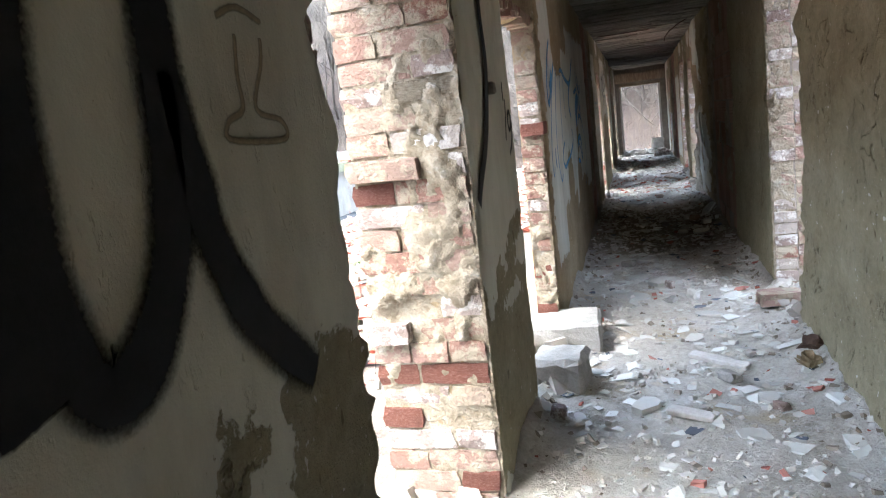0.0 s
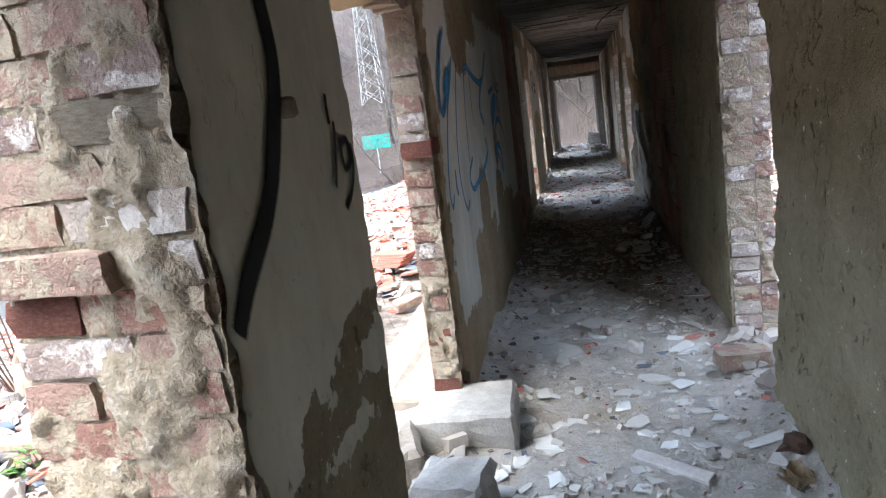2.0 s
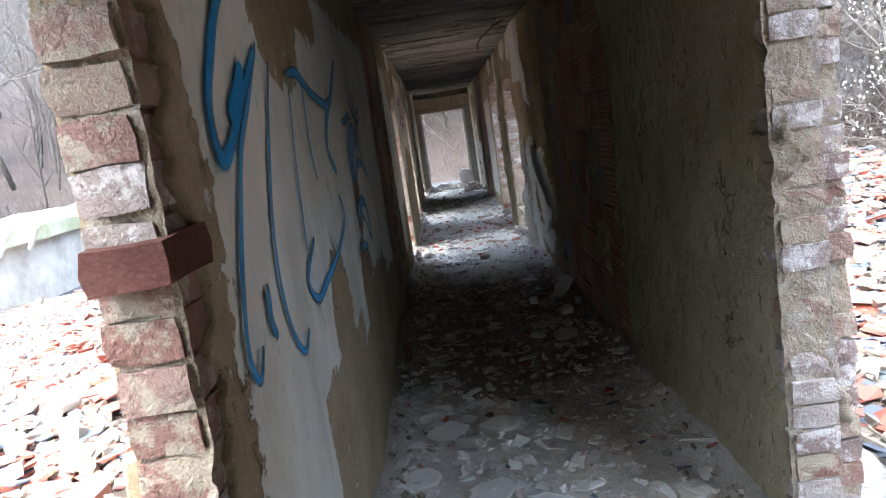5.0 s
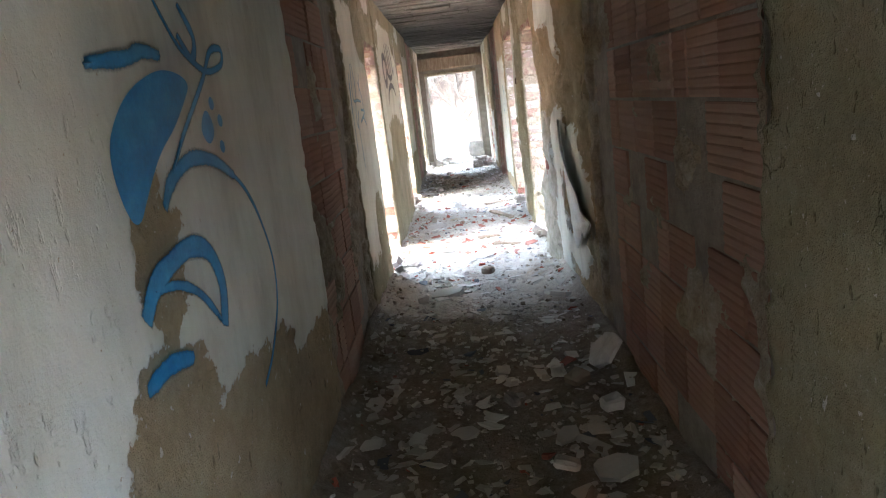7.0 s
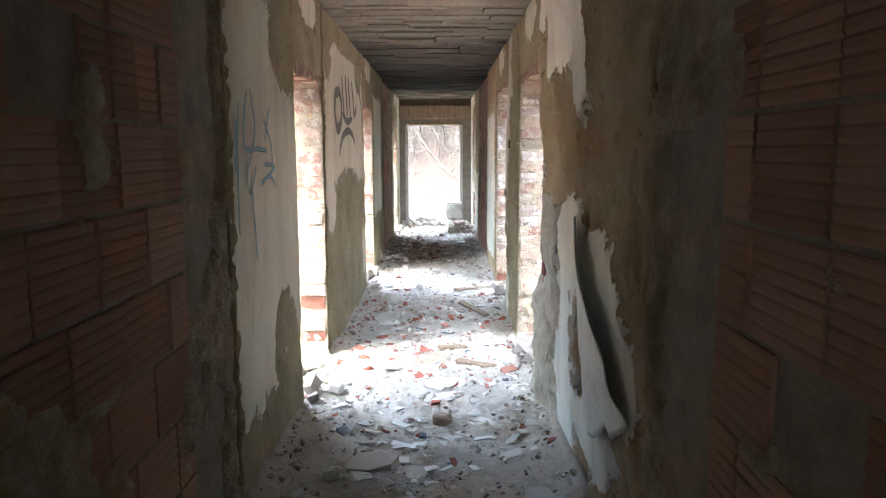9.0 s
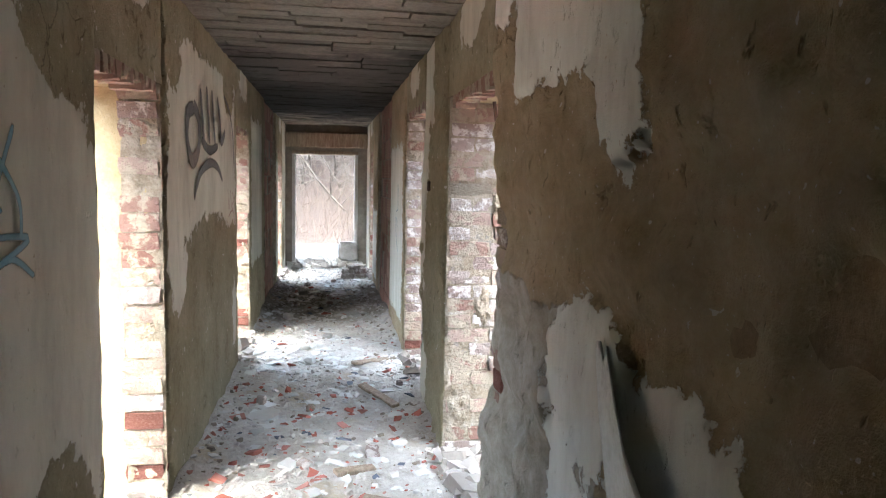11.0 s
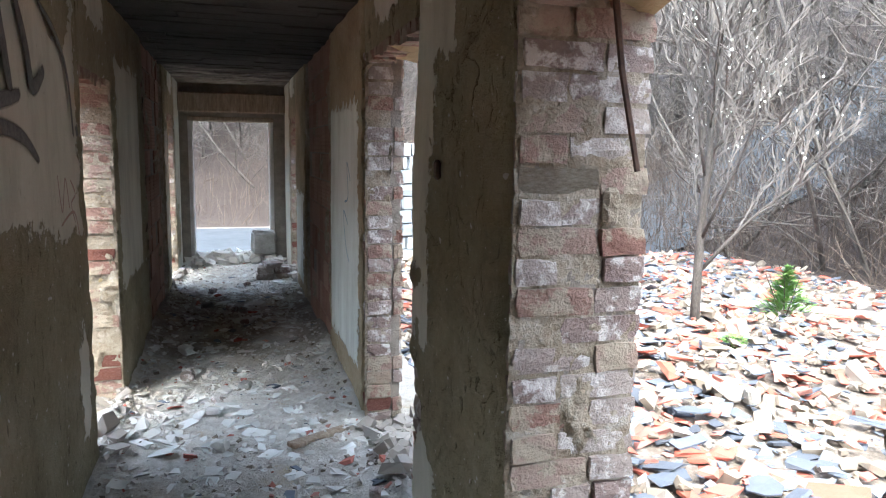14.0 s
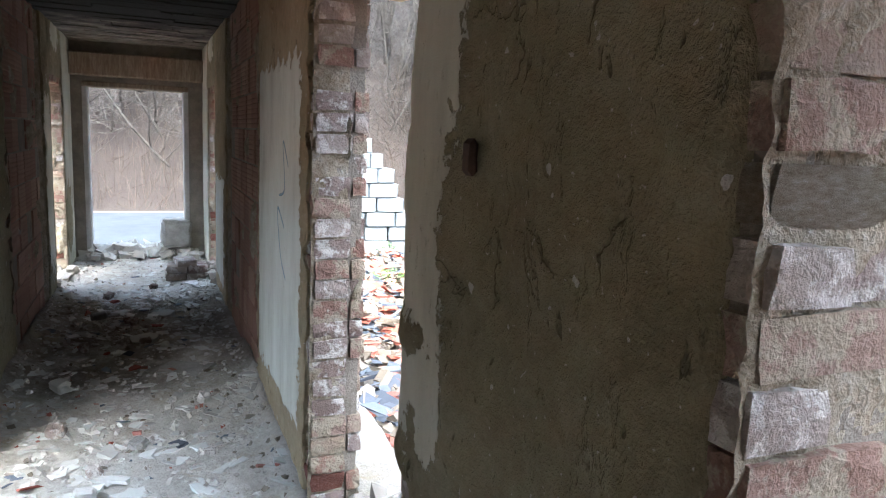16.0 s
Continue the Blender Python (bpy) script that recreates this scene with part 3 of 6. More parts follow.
def plaster(wall, face, s, y0, y1, z0, z1, material, base, blobs, seed, rag0=0.0, rag1=0.0, rough=0.004, skim=()):
    ny, nz = int((y1 - y0) / 0.025) + 2, int((z1 - z0) / 0.025) + 2
    u, zz = np.meshgrid(np.linspace(0, 1, ny), np.linspace(z0, z1, nz))
    e0 = rag0 * np.abs(0.35 + fbm(zz * 7, zz * 0 + seed, seed, 5))
    e1 = rag1 * np.abs(0.35 + fbm(zz * 7, zz * 0 + seed + 5, seed + 3, 5))
    yy = (y0 + e0) + u * (y1 - e1 - y0 - e0)
    coat = coat_field(yy, zz, base, blobs)
    wob = fbm(yy * 0.9, zz * 0.9, seed + 9, 3) * rough + fbm(yy * 6, zz * 6, seed + 14, 5) * (rough * 0.8 + 0.002) * (coat < 0) + (coat > 0) * 0.004
    xx = face + s * wob
    rim = lambda col: (np.full((nz, 1), face - s * 0.03), yy[:, col:col + 1] if col == 0 else yy[:, -1:], zz[:, :1])
    a, b = rim(0), rim(-1)
    X, Y, Z = np.hstack([a[0], xx, b[0]]), np.hstack([a[1], yy, b[1]]), np.hstack([a[2], zz, b[2]])
    C = np.hstack([np.full((nz, 1), -0.6), coat, np.full((nz, 1), -0.6)])
    me = mesh_of("plaster", np.stack([X, Y, Z], -1).reshape(-1, 3), grid_faces(*X.shape), material, True, ("coat", C.ravel()))
    me.attributes.new("skim", "FLOAT", "POINT").data.foreach_set("value", coat_field(Y, Z, -0.45, skim).astype(np.float32).ravel())
    return part("plaster", me, wall)


wall_count = {"west": 0, "east": 0}


def wall(side, y0, y1, T, label, core=None, inset0=0.003, inset1=0.003, z1=2.75):
    face, s = (L, 1) if side == "west" else (R, -1)
    wall_count[side] += 1
    bm = bmesh.new()
    xa, xb = sorted((face - s * 0.035, face - s * T))
    bm_box(bm, xa, xb, y0 + inset0, y1 - inset1, -0.4, z1)
    return tagged(new("wall_%s_%d" % (side, wall_count[side]), from_bm("wall", bm, core or M_MORTAR)), label, "wall", kind="structure"), face, s


def hollow_mesh(seed, ly):
    """Ribbed clay block face: ribs run along y; front at x = 0, back at x = -0.06."""
    r = random.Random(seed)
    prof, n, h = [], 7, 0.228
    for i in range(n):
        z = i * h / n
        prof += [(-0.0015, z), (0.002, z + 0.25 * h / n), (0.002, z + 0.75 * h / n), (-0.0015, z + 0.95 * h / n)]
    prof = [(-0.05, 0)] + prof + [(-0.05, h)]
    k = len(prof)
    v = [(x + r.uniform(-0.001, 0.001), y, z) for y in (0, ly) for x, z in prof]
    f = [[i, i + 1, k + i + 1, k + i] for i in range(k - 1)] + [list(range(k - 1, -1, -1)), list(range(k, 2 * k))]
    return mesh_of("hollow_block", v, f, M_HOLLOW)


HOLLOW = {ly: [hollow_mesh(i, ly) for i in range(2)] for ly in (0.285, 0.14)}


def hollow_blocks(parent, side, y0, y1, z0=0.0, z1=2.58, seed=0, bare=0.06):
    face, s = (L, 1) if side == "west" else (R, -1)
    r = random.Random(seed)
    z, row = z0, 0
    while z < z1 - 0.1:
        y = y0 + (0.15 if row % 2 else 0.0) + r.uniform(-0.01, 0.01)
        if row % 2:
            spans = [(y0, 0.14)]
        else:
            spans = []
        while y + 0.15 < y1:
            ly = 0.285 if y + 0.3 < y1 and r.random() > 0.12 else 0.14
            spans.append((y, ly))
            y += ly + 0.013
        for ys, ly in spans:
            if r.random() < bare:
                continue
            ob = new("hollow_block", r.choice(HOLLOW[ly]))
            ob.parent = parent
            x = face - s * (0.022 + r.uniform(0, 0.010))
            ob.matrix_local = Matrix.Translation((x, ys if s > 0 else ys + ly, z)) @ Matrix.Rotation(0 if s > 0 else math.pi, 4, "Z") @ pose(0, 0, 0, r.uniform(-0.6, 0.6), 0, r.uniform(-0.5, 0.5))
        z += 0.24
        row += 1


def over_opening(side, y0, y1, T, z0, seed):
    """Wall over a doorway, with its broken lintel."""
    w, face, s = wall(side, y0 - 0.02, y1 + 0.02, T, "bare plastered wall over a doorway", M_MORTAR, 0.022, 0.022)
    bm = bmesh.new()
    xa, xb = sorted((face - s * 0.035, face - s * T))
    bm_box(bm, xa, xb, y0 + 0.002, y1 - 0.002, z0 + 0.02, 2.75)
    bmesh.ops.subdivide_edges(bm, edges=bm.edges[:], cuts=6, use_grid_fill=True)
    for v in bm.verts:
        if v.co.z < z0 + 0.1:
            v.co.z += noise.noise(v.co * 6 + Vector((seed, 0, 0))) * 0.05
    w.data = from_bm("wall", bm, M_OCHRE)
    plaster(w, face, s, y0 - 0.03, y1 + 0.03, z0 + 0.04, CEIL, M_PLASTER, -0.6, [(1, "ell", (y0 + y1) / 2, 2.5, 0.3, 0.15)], seed)
    r = random.Random(seed)
    y = y0 + 0.05
    while y < y1 - 0.08:
        put_brick(w, "warm", face - s * 0.08, y + 0.04, z0 + 0.05 + r.uniform(-0.02, 0.02), 0.13, 0.07, 0.11, r)
        y += 0.085
    return w


def stroke(parent, face, s, pts, width, material, lift=0.0115, label="", taper=0.5, fuzz=0.0):
    """A sprayed line on a wall through (y, z) points, as a thin ribbon of paint."""
    P = np.array(pts, float)
    t = np.linspace(0, len(P) - 1, (len(P) - 1) * 8 + 1)
    Q = np.empty((len(t), 2))
    for k, u in enumerate(t):
        i = min(int(u), len(P) - 2)
        f = u - i
        p0, p1, p2, p3 = P[max(i - 1, 0)], P[i], P[i + 1], P[min(i + 2, len(P) - 1)]
        Q[k] = 0.5 * (2 * p1 + (p2 - p0) * f + (2 * p0 - 5 * p1 + 4 * p2 - p3) * f * f + (3 * p1 - p0 - 3 * p2 + p3) * f ** 3)
    d = np.gradient(Q, axis=0)
    d /= np.maximum(np.linalg.norm(d, axis=1, keepdims=True), 1e-6)
    nrm = np.stack([-d[:, 1], d[:, 0]], -1)
    u = np.linspace(0, 1, len(Q))
    w = width / 2 * (taper + (1 - taper) * np.sin(np.pi * np.clip(u * 0.9 + 0.05, 0, 1))) * (1 + 0.12 * vnoise(u * 9, u * 0 + 3, 4))
    rows = []
    over = min(0.35 * width, 0.012) + fuzz
    for k in (-1, -0.55, 0.55, 1):
        q = Q + nrm * (w * np.sign(k) + (over if abs(k) == 1 else -over) * np.sign(k))[:, None]
        rows.append(np.stack([np.full(len(Q), face + s * (lift + (0.0015 if abs(k) < 0.9 else 0))), q[:, 0], q[:, 1]], -1))
    V = np.stack(rows, 0)
    cover = np.repeat([0.0, 1.0, 1.0, 0.0], len(Q)).reshape(4, -1)
    cover[:, [0, -1]] *= 0.3
    part("graffiti", mesh_of("graffiti", V.reshape(-1, 3), grid_faces(4, len(Q)), material, True, ("cover", cover.ravel())), parent, label)


def blot(parent, face, s, pts, material, lift=0.0118, label=""):
    """A filled patch of sprayed paint."""
    P = np.array(pts, float)
    for _ in range(3):
        N = np.roll(P, -1, 0)
        P = np.stack([0.75 * P + 0.25 * N, 0.25 * P + 0.75 * N], 1).reshape(-1, 2)
    V = np.column_stack([np.full(len(P), face + s * lift), P])
    part("graffiti", mesh_of("graffiti", V, [list(range(len(P)))], material, False, ("cover", np.ones(len(P)))), parent, label)


# west side
w, f, s = wall("west", -3.2, 1.33, 0.42, "cream painted plaster wall with broad black graffiti", inset0=0)
plaster(w, f, s, -3.2, 1.33, 0, CEIL, M_PLASTER, 0.6, [(-1, "ell", 1.12, 0.88, 0.26, 0.26), (1, "ell", 0.93, 1.0, 0.05, 0.12), (-1, "ell", 0.83, 1.06, 0.06, 0.1), (-1, "ell", 0.6, 0.5, 0.5, 0.35)], 31, 0, 0.05)
jamb(w, f, s, 1.31, 1, 0.42, "warm", 1)
stroke(w, f, s, [(0.565, 1.78), (0.565, 1.66), (0.548, 1.55), (0.548, 1.44), (0.562, 1.34), (0.60, 1.25), (0.66, 1.25), (0.72, 1.31), (0.765, 1.40), (0.79, 1.53), (0.797, 1.68), (0.80, 1.80)], 0.088, M_BLACK, taper=0.95, label="broad black sprayed line", fuzz=0.006)
stroke(w, f, s, [(0.80, 1.60), (0.825, 1.46), (0.85, 1.36), (0.915, 1.245), (1.0, 1.16), (1.075, 1.095)], 0.088, M_BLACK, taper=0.75, fuzz=0.006)
stroke(w, f, s, [(0.40, 1.78), (0.44, 1.60), (0.47, 1.45), (0.50, 1.33), (0.52, 1.25)], 0.11, M_BLACK, taper=0.95, fuzz=0.006)
for a in ([(0.94, 1.68), (1.0, 1.70), (1.07, 1.685)], [(0.985, 1.66), (0.975, 1.60), (0.975, 1.55), (0.93, 1.53), (0.935, 1.505), (1.09, 1.50), (1.09, 1.53), (1.015, 1.55), (1.05, 1.62), (1.06, 1.66)]):
    stroke(w, f, s, a, 0.010, M_SEPIA, taper=0.9)

w, f, s = wall("west", 2.45, 3.38, 0.45, "cream plastered brick pier with a black sprayed line")
plaster(w, f, s, 2.47, 3.385, 0, CEIL, M_PLASTER, 0.6, [(-1, "ell", 2.95, 0.45, 0.75, 0.40), (-1, "ell", 3.2, 0.99, 0.22, 0.07), (-1, "ell", 3.0, 0.92, 0.15, 0.06), (-1, "ell", 2.75, 0.86, 0.1, 0.08), (1, "ell", 3.05, 0.74, 0.14, 0.04)], 32, 0.025, 0.02)
jamb(w, f, s, 2.45, -1, 0.45, "warm", 2, teeth=0.03)
jamb(w, f, s, 3.37, 1, 0.45, "warm", 3)
stroke(w, f, s, [(2.80, 2.30), (2.82, 2.05), (2.83, 1.90), (2.85, 1.72), (2.76, 1.51), (2.68, 1.40), (2.54, 1.28), (2.47, 1.20)], 0.066, M_BLACK, taper=0.85, label="black sprayed line")
for a, wd in (([(3.16, 1.66), (3.155, 1.62), (3.16, 1.575)], 0.022), ([(3.195, 1.585), (3.175, 1.50), (3.135, 1.40)], 0.022), ([(3.31, 1.47), (3.28, 1.525), (3.225, 1.51), (3.235, 1.45), (3.285, 1.46), (3.31, 1.505), (3.31, 1.445), (3.265, 1.38), (3.20, 1.335)], 0.024)):
    stroke(w, f, s, a, wd, M_BLACK, taper=0.7)
knob = rough_box("hook", 0.05, 0.035, 0.05, M_GREYMORTAR, 5, 1, 0.006, 0.008)
part("hook", knob, w, "rusty hook in crumbled mortar", Matrix.Translation((L + 0.012, 2.88, 1.60)))
over_opening("west", 1.33, 2.45, 0.42, 2.08, 41)
over_opening("west", 3.38, 4.55, 0.3, 2.05, 42)

w, f, s = wall("west", 4.55, 8.75, 0.15, "thin plastered partition covered with blue graffiti")
plaster(w, f, s, 4.60, 8.80, 0, CEIL, M_PLASTER_PALE, -0.5, [(1, "box", 5.7, 1.40, 0.92, 0.62), (1, "box", 5.15, 0.85, 0.35, 0.40), (1, "box", 7.7, 1.45, 1.12, 0.80), (1, "ell", 6.9, 1.3, 0.9, 0.5), (1, "ell", 5.1, 1.9, 0.35, 0.6), (-1, "ell", 5.75, 2.05, 0.35, 0.28), (-1, "ell", 7.05, 0.80, 0.28, 0.28), (-1, "ell", 7.12, 1.24, 0.12, 0.20), (-1, "ell", 7.6, 0.62, 0.6, 0.22), (-1, "ell", 6.1, 0.9, 0.22, 0.30)], 33, 0.08, 0.05)
jamb(w, f, s, 4.55, -1, 0.14, "warm", 5, teeth=0.03)
put_brick(w, "red", L - 0.065, 4.60, 1.415, 0.15, 0.24, 0.082, random.Random(3))
b1 = dict(parent=w, face=f, s=s, material=M_BLUE)
stroke(pts=[(5.20, 2.02), (5.06, 1.93), (4.94, 1.80), (4.86, 1.68), (4.88, 1.57), (5.0, 1.62), (5.14, 1.72), (5.36, 1.86)], width=0.045, label="blue sprayed tag", **b1)
stroke(pts=[(5.38, 1.88), (5.2, 1.72), (5.05, 1.60), (4.94, 1.45), (4.85, 1.30), (4.80, 1.16), (4.84, 1.08), (4.91, 1.14)], width=0.026, **b1)
stroke(pts=[(5.0, 1.66), (5.10, 1.72), (5.18, 1.80)], width=0.075, **b1)
stroke(pts=[(5.50, 1.84), (5.34, 1.62), (5.22, 1.42), (5.17, 1.25), (5.20, 1.10), (5.30, 1.0), (5.40, 1.04)], width=0.024, **b1)
stroke(pts=[(5.04, 1.26), (5.02, 1.17), (5.05, 1.12)], width=0.035, **b1)
stroke(pts=[(5.74, 1.82), (5.92, 1.84), (6.2, 1.78), (6.6, 1.76), (6.9, 1.92), (7.05, 2.0)], width=0.04, **b1)
stroke(pts=[(6.64, 1.78), (6.45, 1.68), (6.35, 1.56), (6.5, 1.45)], width=0.05, **b1)
stroke(pts=[(6.44, 1.36), (6.50, 1.25), (6.2, 1.15), (5.85, 1.10), (5.62, 1.08), (5.52, 1.17), (5.72, 1.27)], width=0.03, **b1)
stroke(pts=[(5.75, 1.80), (5.65, 1.55), (5.60, 1.35), (5.58, 1.25)], width=0.02, **b1)
stroke(pts=[(6.0, 1.82), (5.95, 1.60), (5.98, 1.45)], width=0.02, **b1)
blot(w, f, s, [(7.02, 1.32), (6.96, 1.50), (7.06, 1.60), (7.18, 1.655), (7.34, 1.69), (7.50, 1.66), (7.42, 1.60), (7.33, 1.54), (7.22, 1.49), (7.13, 1.42)], M_BLUE, label="solid blue sprayed swoosh")
stroke(pts=[(6.95, 1.68), (7.14, 1.70), (7.22, 1.72), (7.33, 1.715)], width=0.035, **b1)
stroke(pts=[(7.30, 1.90), (7.44, 1.76), (7.55, 1.71), (7.65, 1.69), (7.78, 1.715), (7.80, 1.76), (7.70, 1.75), (7.60, 1.67), (7.48, 1.59), (7.36, 1.51), (7.22, 1.40)], width=0.02, **b1)
stroke(pts=[(7.50, 1.86), (7.58, 1.78), (7.54, 1.72), (7.46, 1.78)], width=0.028, **b1)
blot(w, f, s, [(7.58, 1.59), (7.53, 1.56), (7.51, 1.52), (7.55, 1.485), (7.60, 1.50), (7.62, 1.54)], M_BLUE)
for y, z in ((7.63, 1.60), (7.68, 1.55), (7.66, 1.475)):
    blot(w, f, s, [(y + 0.022 * math.cos(a), z + 0.02 * math.sin(a)) for a in np.linspace(0, 5.6, 8)], M_BLUE)
stroke(pts=[(7.18, 1.36), (7.25, 1.42), (7.40, 1.46), (7.57, 1.44), (7.72, 1.38)], width=0.04, **b1)
stroke(pts=[(7.68, 1.40), (7.80, 1.33), (7.90, 1.22), (7.97, 1.06), (7.93, 0.91), (7.78, 0.78), (7.65, 0.72)], width=0.016, taper=0.9, **b1)
stroke(pts=[(6.98, 1.15), (7.05, 1.21), (7.16, 1.24), (7.29, 1.25), (7.40, 1.21), (7.45, 1.11), (7.41, 1.0)], width=0.055, taper=0.9, **b1)
stroke(pts=[(7.40, 1.02), (7.30, 1.12), (7.18, 1.18), (7.05, 1.20)], width=0.025, **b1)
stroke(pts=[(6.92, 1.02), (7.05, 1.03), (7.18, 1.0)], width=0.045, **b1)

w, f, s = wall("west", 8.75, 10.35, 0.15, "stripped wall of ribbed red hollow clay blocks", M_GREYMORTAR, 0, 0)
hollow_w = w
w, f, s = wall("west", 10.35, 11.7, 0.40, "pale plaster wall with faded blue scrawl", M_OCHRE, 0)
plaster(w, f, s, 10.35, 11.69, 0, CEIL, M_PLASTER, -0.5, [(1, "box", 10.90, 1.35, 0.48, 0.95), (1, "ell", 11.45, 1.2, 0.3, 0.75), (-1, "ell", 11.3, 0.55, 0.28, 0.3), (-1, "ell", 11.45, 2.2, 0.35, 0.3)], 34, 0.03, 0.02)
jamb(w, f, s, 11.69, 1, 0.40, "warm", 6)
for a in ([(10.51, 1.79), (10.47, 1.5), (10.46, 1.24)], [(10.48, 1.72), (10.44, 1.5)], [(10.65, 1.85), (10.58, 1.70), (10.60, 1.60), (10.78, 1.60), (10.96, 1.59)], [(10.70, 1.86), (10.76, 1.68), (10.62, 1.50), (10.65, 1.41), (10.76, 1.52)], [(11.04, 1.80), (10.93, 1.64)], [(10.92, 1.74), (11.05, 1.62), (11.06, 1.52)], [(10.90, 1.53), (11.10, 1.51), (10.84, 1.44), (11.0, 1.47), (11.13, 1.41)], [(10.68, 1.42), (10.72, 1.10)]):
    stroke(w, f, s, a, 0.018, M_PALEBLUE, taper=0.8)
over_opening("west", 11.7, 12.65, 0.40, 2.06, 43)

w, f, s = wall("west", 12.65, 15.35, 0.38, "pale plaster wall with soft black spray drawing", M_OCHRE)
plaster(w, f, s, 12.68, 15.35, 0, CEIL, M_PLASTER, -0.5, [(1, "box", 14.0, 1.85, 1.22, 0.56), (1, "ell", 12.95, 1.45, 0.28, 0.5), (-1, "ell", 13.9, 1.28, 0.75, 0.14), (-1, "ell", 14.9, 2.35, 0.3, 0.22), (-1, "ell", 12.9, 2.4, 0.2, 0.3), (1, "ell", 15.1, 0.55, 0.12, 0.28)], 35, 0.06, 0.03)
jamb(w, f, s, 12.65, -1, 0.19, "warm", 7, teeth=0.03)
jamb(w, f, s, 15.34, 1, 0.38, "warm", 8)
g1 = dict(parent=w, face=f, s=s, material=M_GREYSPRAY)
stroke(pts=[(13.38, 2.06), (13.22, 2.02), (13.18, 1.88), (13.32, 1.76), (13.52, 1.84), (13.54, 2.0), (13.38, 2.08)], width=0.085, taper=0.9, label="soft black sprayed drawing", **g1)
for a in ([(13.60, 2.20), (13.66, 2.02), (13.72, 1.86)], [(13.82, 2.24), (13.88, 2.05), (13.92, 1.88)], [(14.02, 2.24), (14.08, 2.05), (14.14, 1.88)], [(14.25, 2.22), (14.36, 2.05), (14.42, 1.92), (14.6, 2.0)]):
    stroke(pts=a, width=0.07, **g1)
stroke(pts=[(13.60, 1.90), (13.9, 1.84), (14.25, 1.88)], width=0.06, **g1)
stroke(pts=[(13.36, 1.54), (13.46, 1.63), (13.62, 1.71), (13.95, 1.76), (14.25, 1.73), (14.45, 1.64)], width=0.06, taper=0.3, **g1)
stroke(pts=[(14.55, 2.26), (14.85, 2.16), (15.02, 2.0), (15.08, 1.74)], width=0.035, **g1)
stroke(pts=[(15.14, 1.80), (15.17, 1.75)], width=0.04, **g1)
for a in ([(14.72, 1.58), (14.78, 1.42), (14.86, 1.56), (14.92, 1.42)], [(14.96, 1.55), (15.05, 1.48), (14.96, 1.44), (15.02, 1.35)], [(14.74, 1.36), (15.0, 1.40), (15.10, 1.28)]):
    stroke(w, f, s, a, 0.010, M_REDSCRAWL, taper=0.8)
over_opening("west", 15.35, 16.3, 0.38, 2.06, 44)

w, f, s = wall("west", 16.3, 18.0, 0.38, "pale plaster wall stained brown near the floor", M_OCHRE)
plaster(w, f, s, 16.33, 18.0, 0, CEIL, M_PLASTER, -0.5, [(1, "box", 17.0, 1.5, 0.55, 0.75)], 36, 0.06, 0.12)
jamb(w, f, s, 16.3, -1, 0.19, "warm", 9, teeth=0.03)
w, f, s = wall("west", 18.0, 19.7, 0.38, "stripped wall of dark hollow clay blocks", M_GREYMORTAR, 0, 0)
hollow_w2 = w
w, f, s = wall("west", 19.7, 20.25, 0.38, "plastered wall end with ragged brick edge", M_OCHRE, 0)
plaster(w, f, s, 19.7, 20.25, 0, CEIL, M_PLASTER, -0.4, [(1, "box", 19.95, 1.1, 0.2, 0.8)], 37, 0.1, 0.03)
jamb(w, f, s, 20.24, 1, 0.38, "warm", 10)
over_opening("west", 20.25, 21.2, 0.38, 2.06, 45)
w, f, s = wall("west", 21.2, 22.4, 0.38, "pale plastered corner by the end doorway", M_OCHRE)
plaster(w, f, s, 21.23, 22.02, 0, CEIL, M_PLASTER, 0.2, [(-1, "ell", 21.5, 0.6, 0.3, 0.4)], 38, 0.06, 0.0)
jamb(w, f, s, 21.2, -1, 0.38, "warm", 11, teeth=0.03)

# east side
w, f, s = wall("east", -3.2, 4.5, 0.40, "rough brown bare-rendered wall, pitted and cracked", inset0=0)
plaster(w, f, s, -3.2, 4.5, 0, CEIL, M_PLASTER, -0.7, [(1, "ell", 2.55, 0.62, 0.13, 0.22), (1, "ell", 0.3, 1.3, 0.8, 0.5)], 51, 0, 0.06, 0.018)
jamb(w, f, s, 4.48, 1, 0.40, "warm", 12)
over_opening("east", 4.5, 5.5, 0.25, 2.30, 46)
w, f, s = wall("east", 5.5, 7.4, 0.17, "brown rendered partition with blistered patches", M_GREYMORTAR)
plaster(w, f, s, 5.52, 7.42, 0, CEIL, M_PLASTER, -0.7, [(1, "ell", 6.4, 2.4, 0.3, 0.12)], 52, 0.06, 0.06, 0.012)
jamb(w, f, s, 5.5, -1, 0.16, "grey", 13, top=2.4, teeth=0.03)
jamb(w, f - s * 0.17, s, 5.58, -1, 0.10, "grey", 14, top=2.4, teeth=0.04)
w, f, s = wall("east", 7.4, 9.72, 0.17, "stripped wall of ribbed red hollow clay blocks", M_GREYMORTAR, 0, 0)
hollow_e = w
w, f, s = wall("east", 9.72, 12.06, 0.42, "rough brown wall with peeling pale paint sheets", inset0=0)
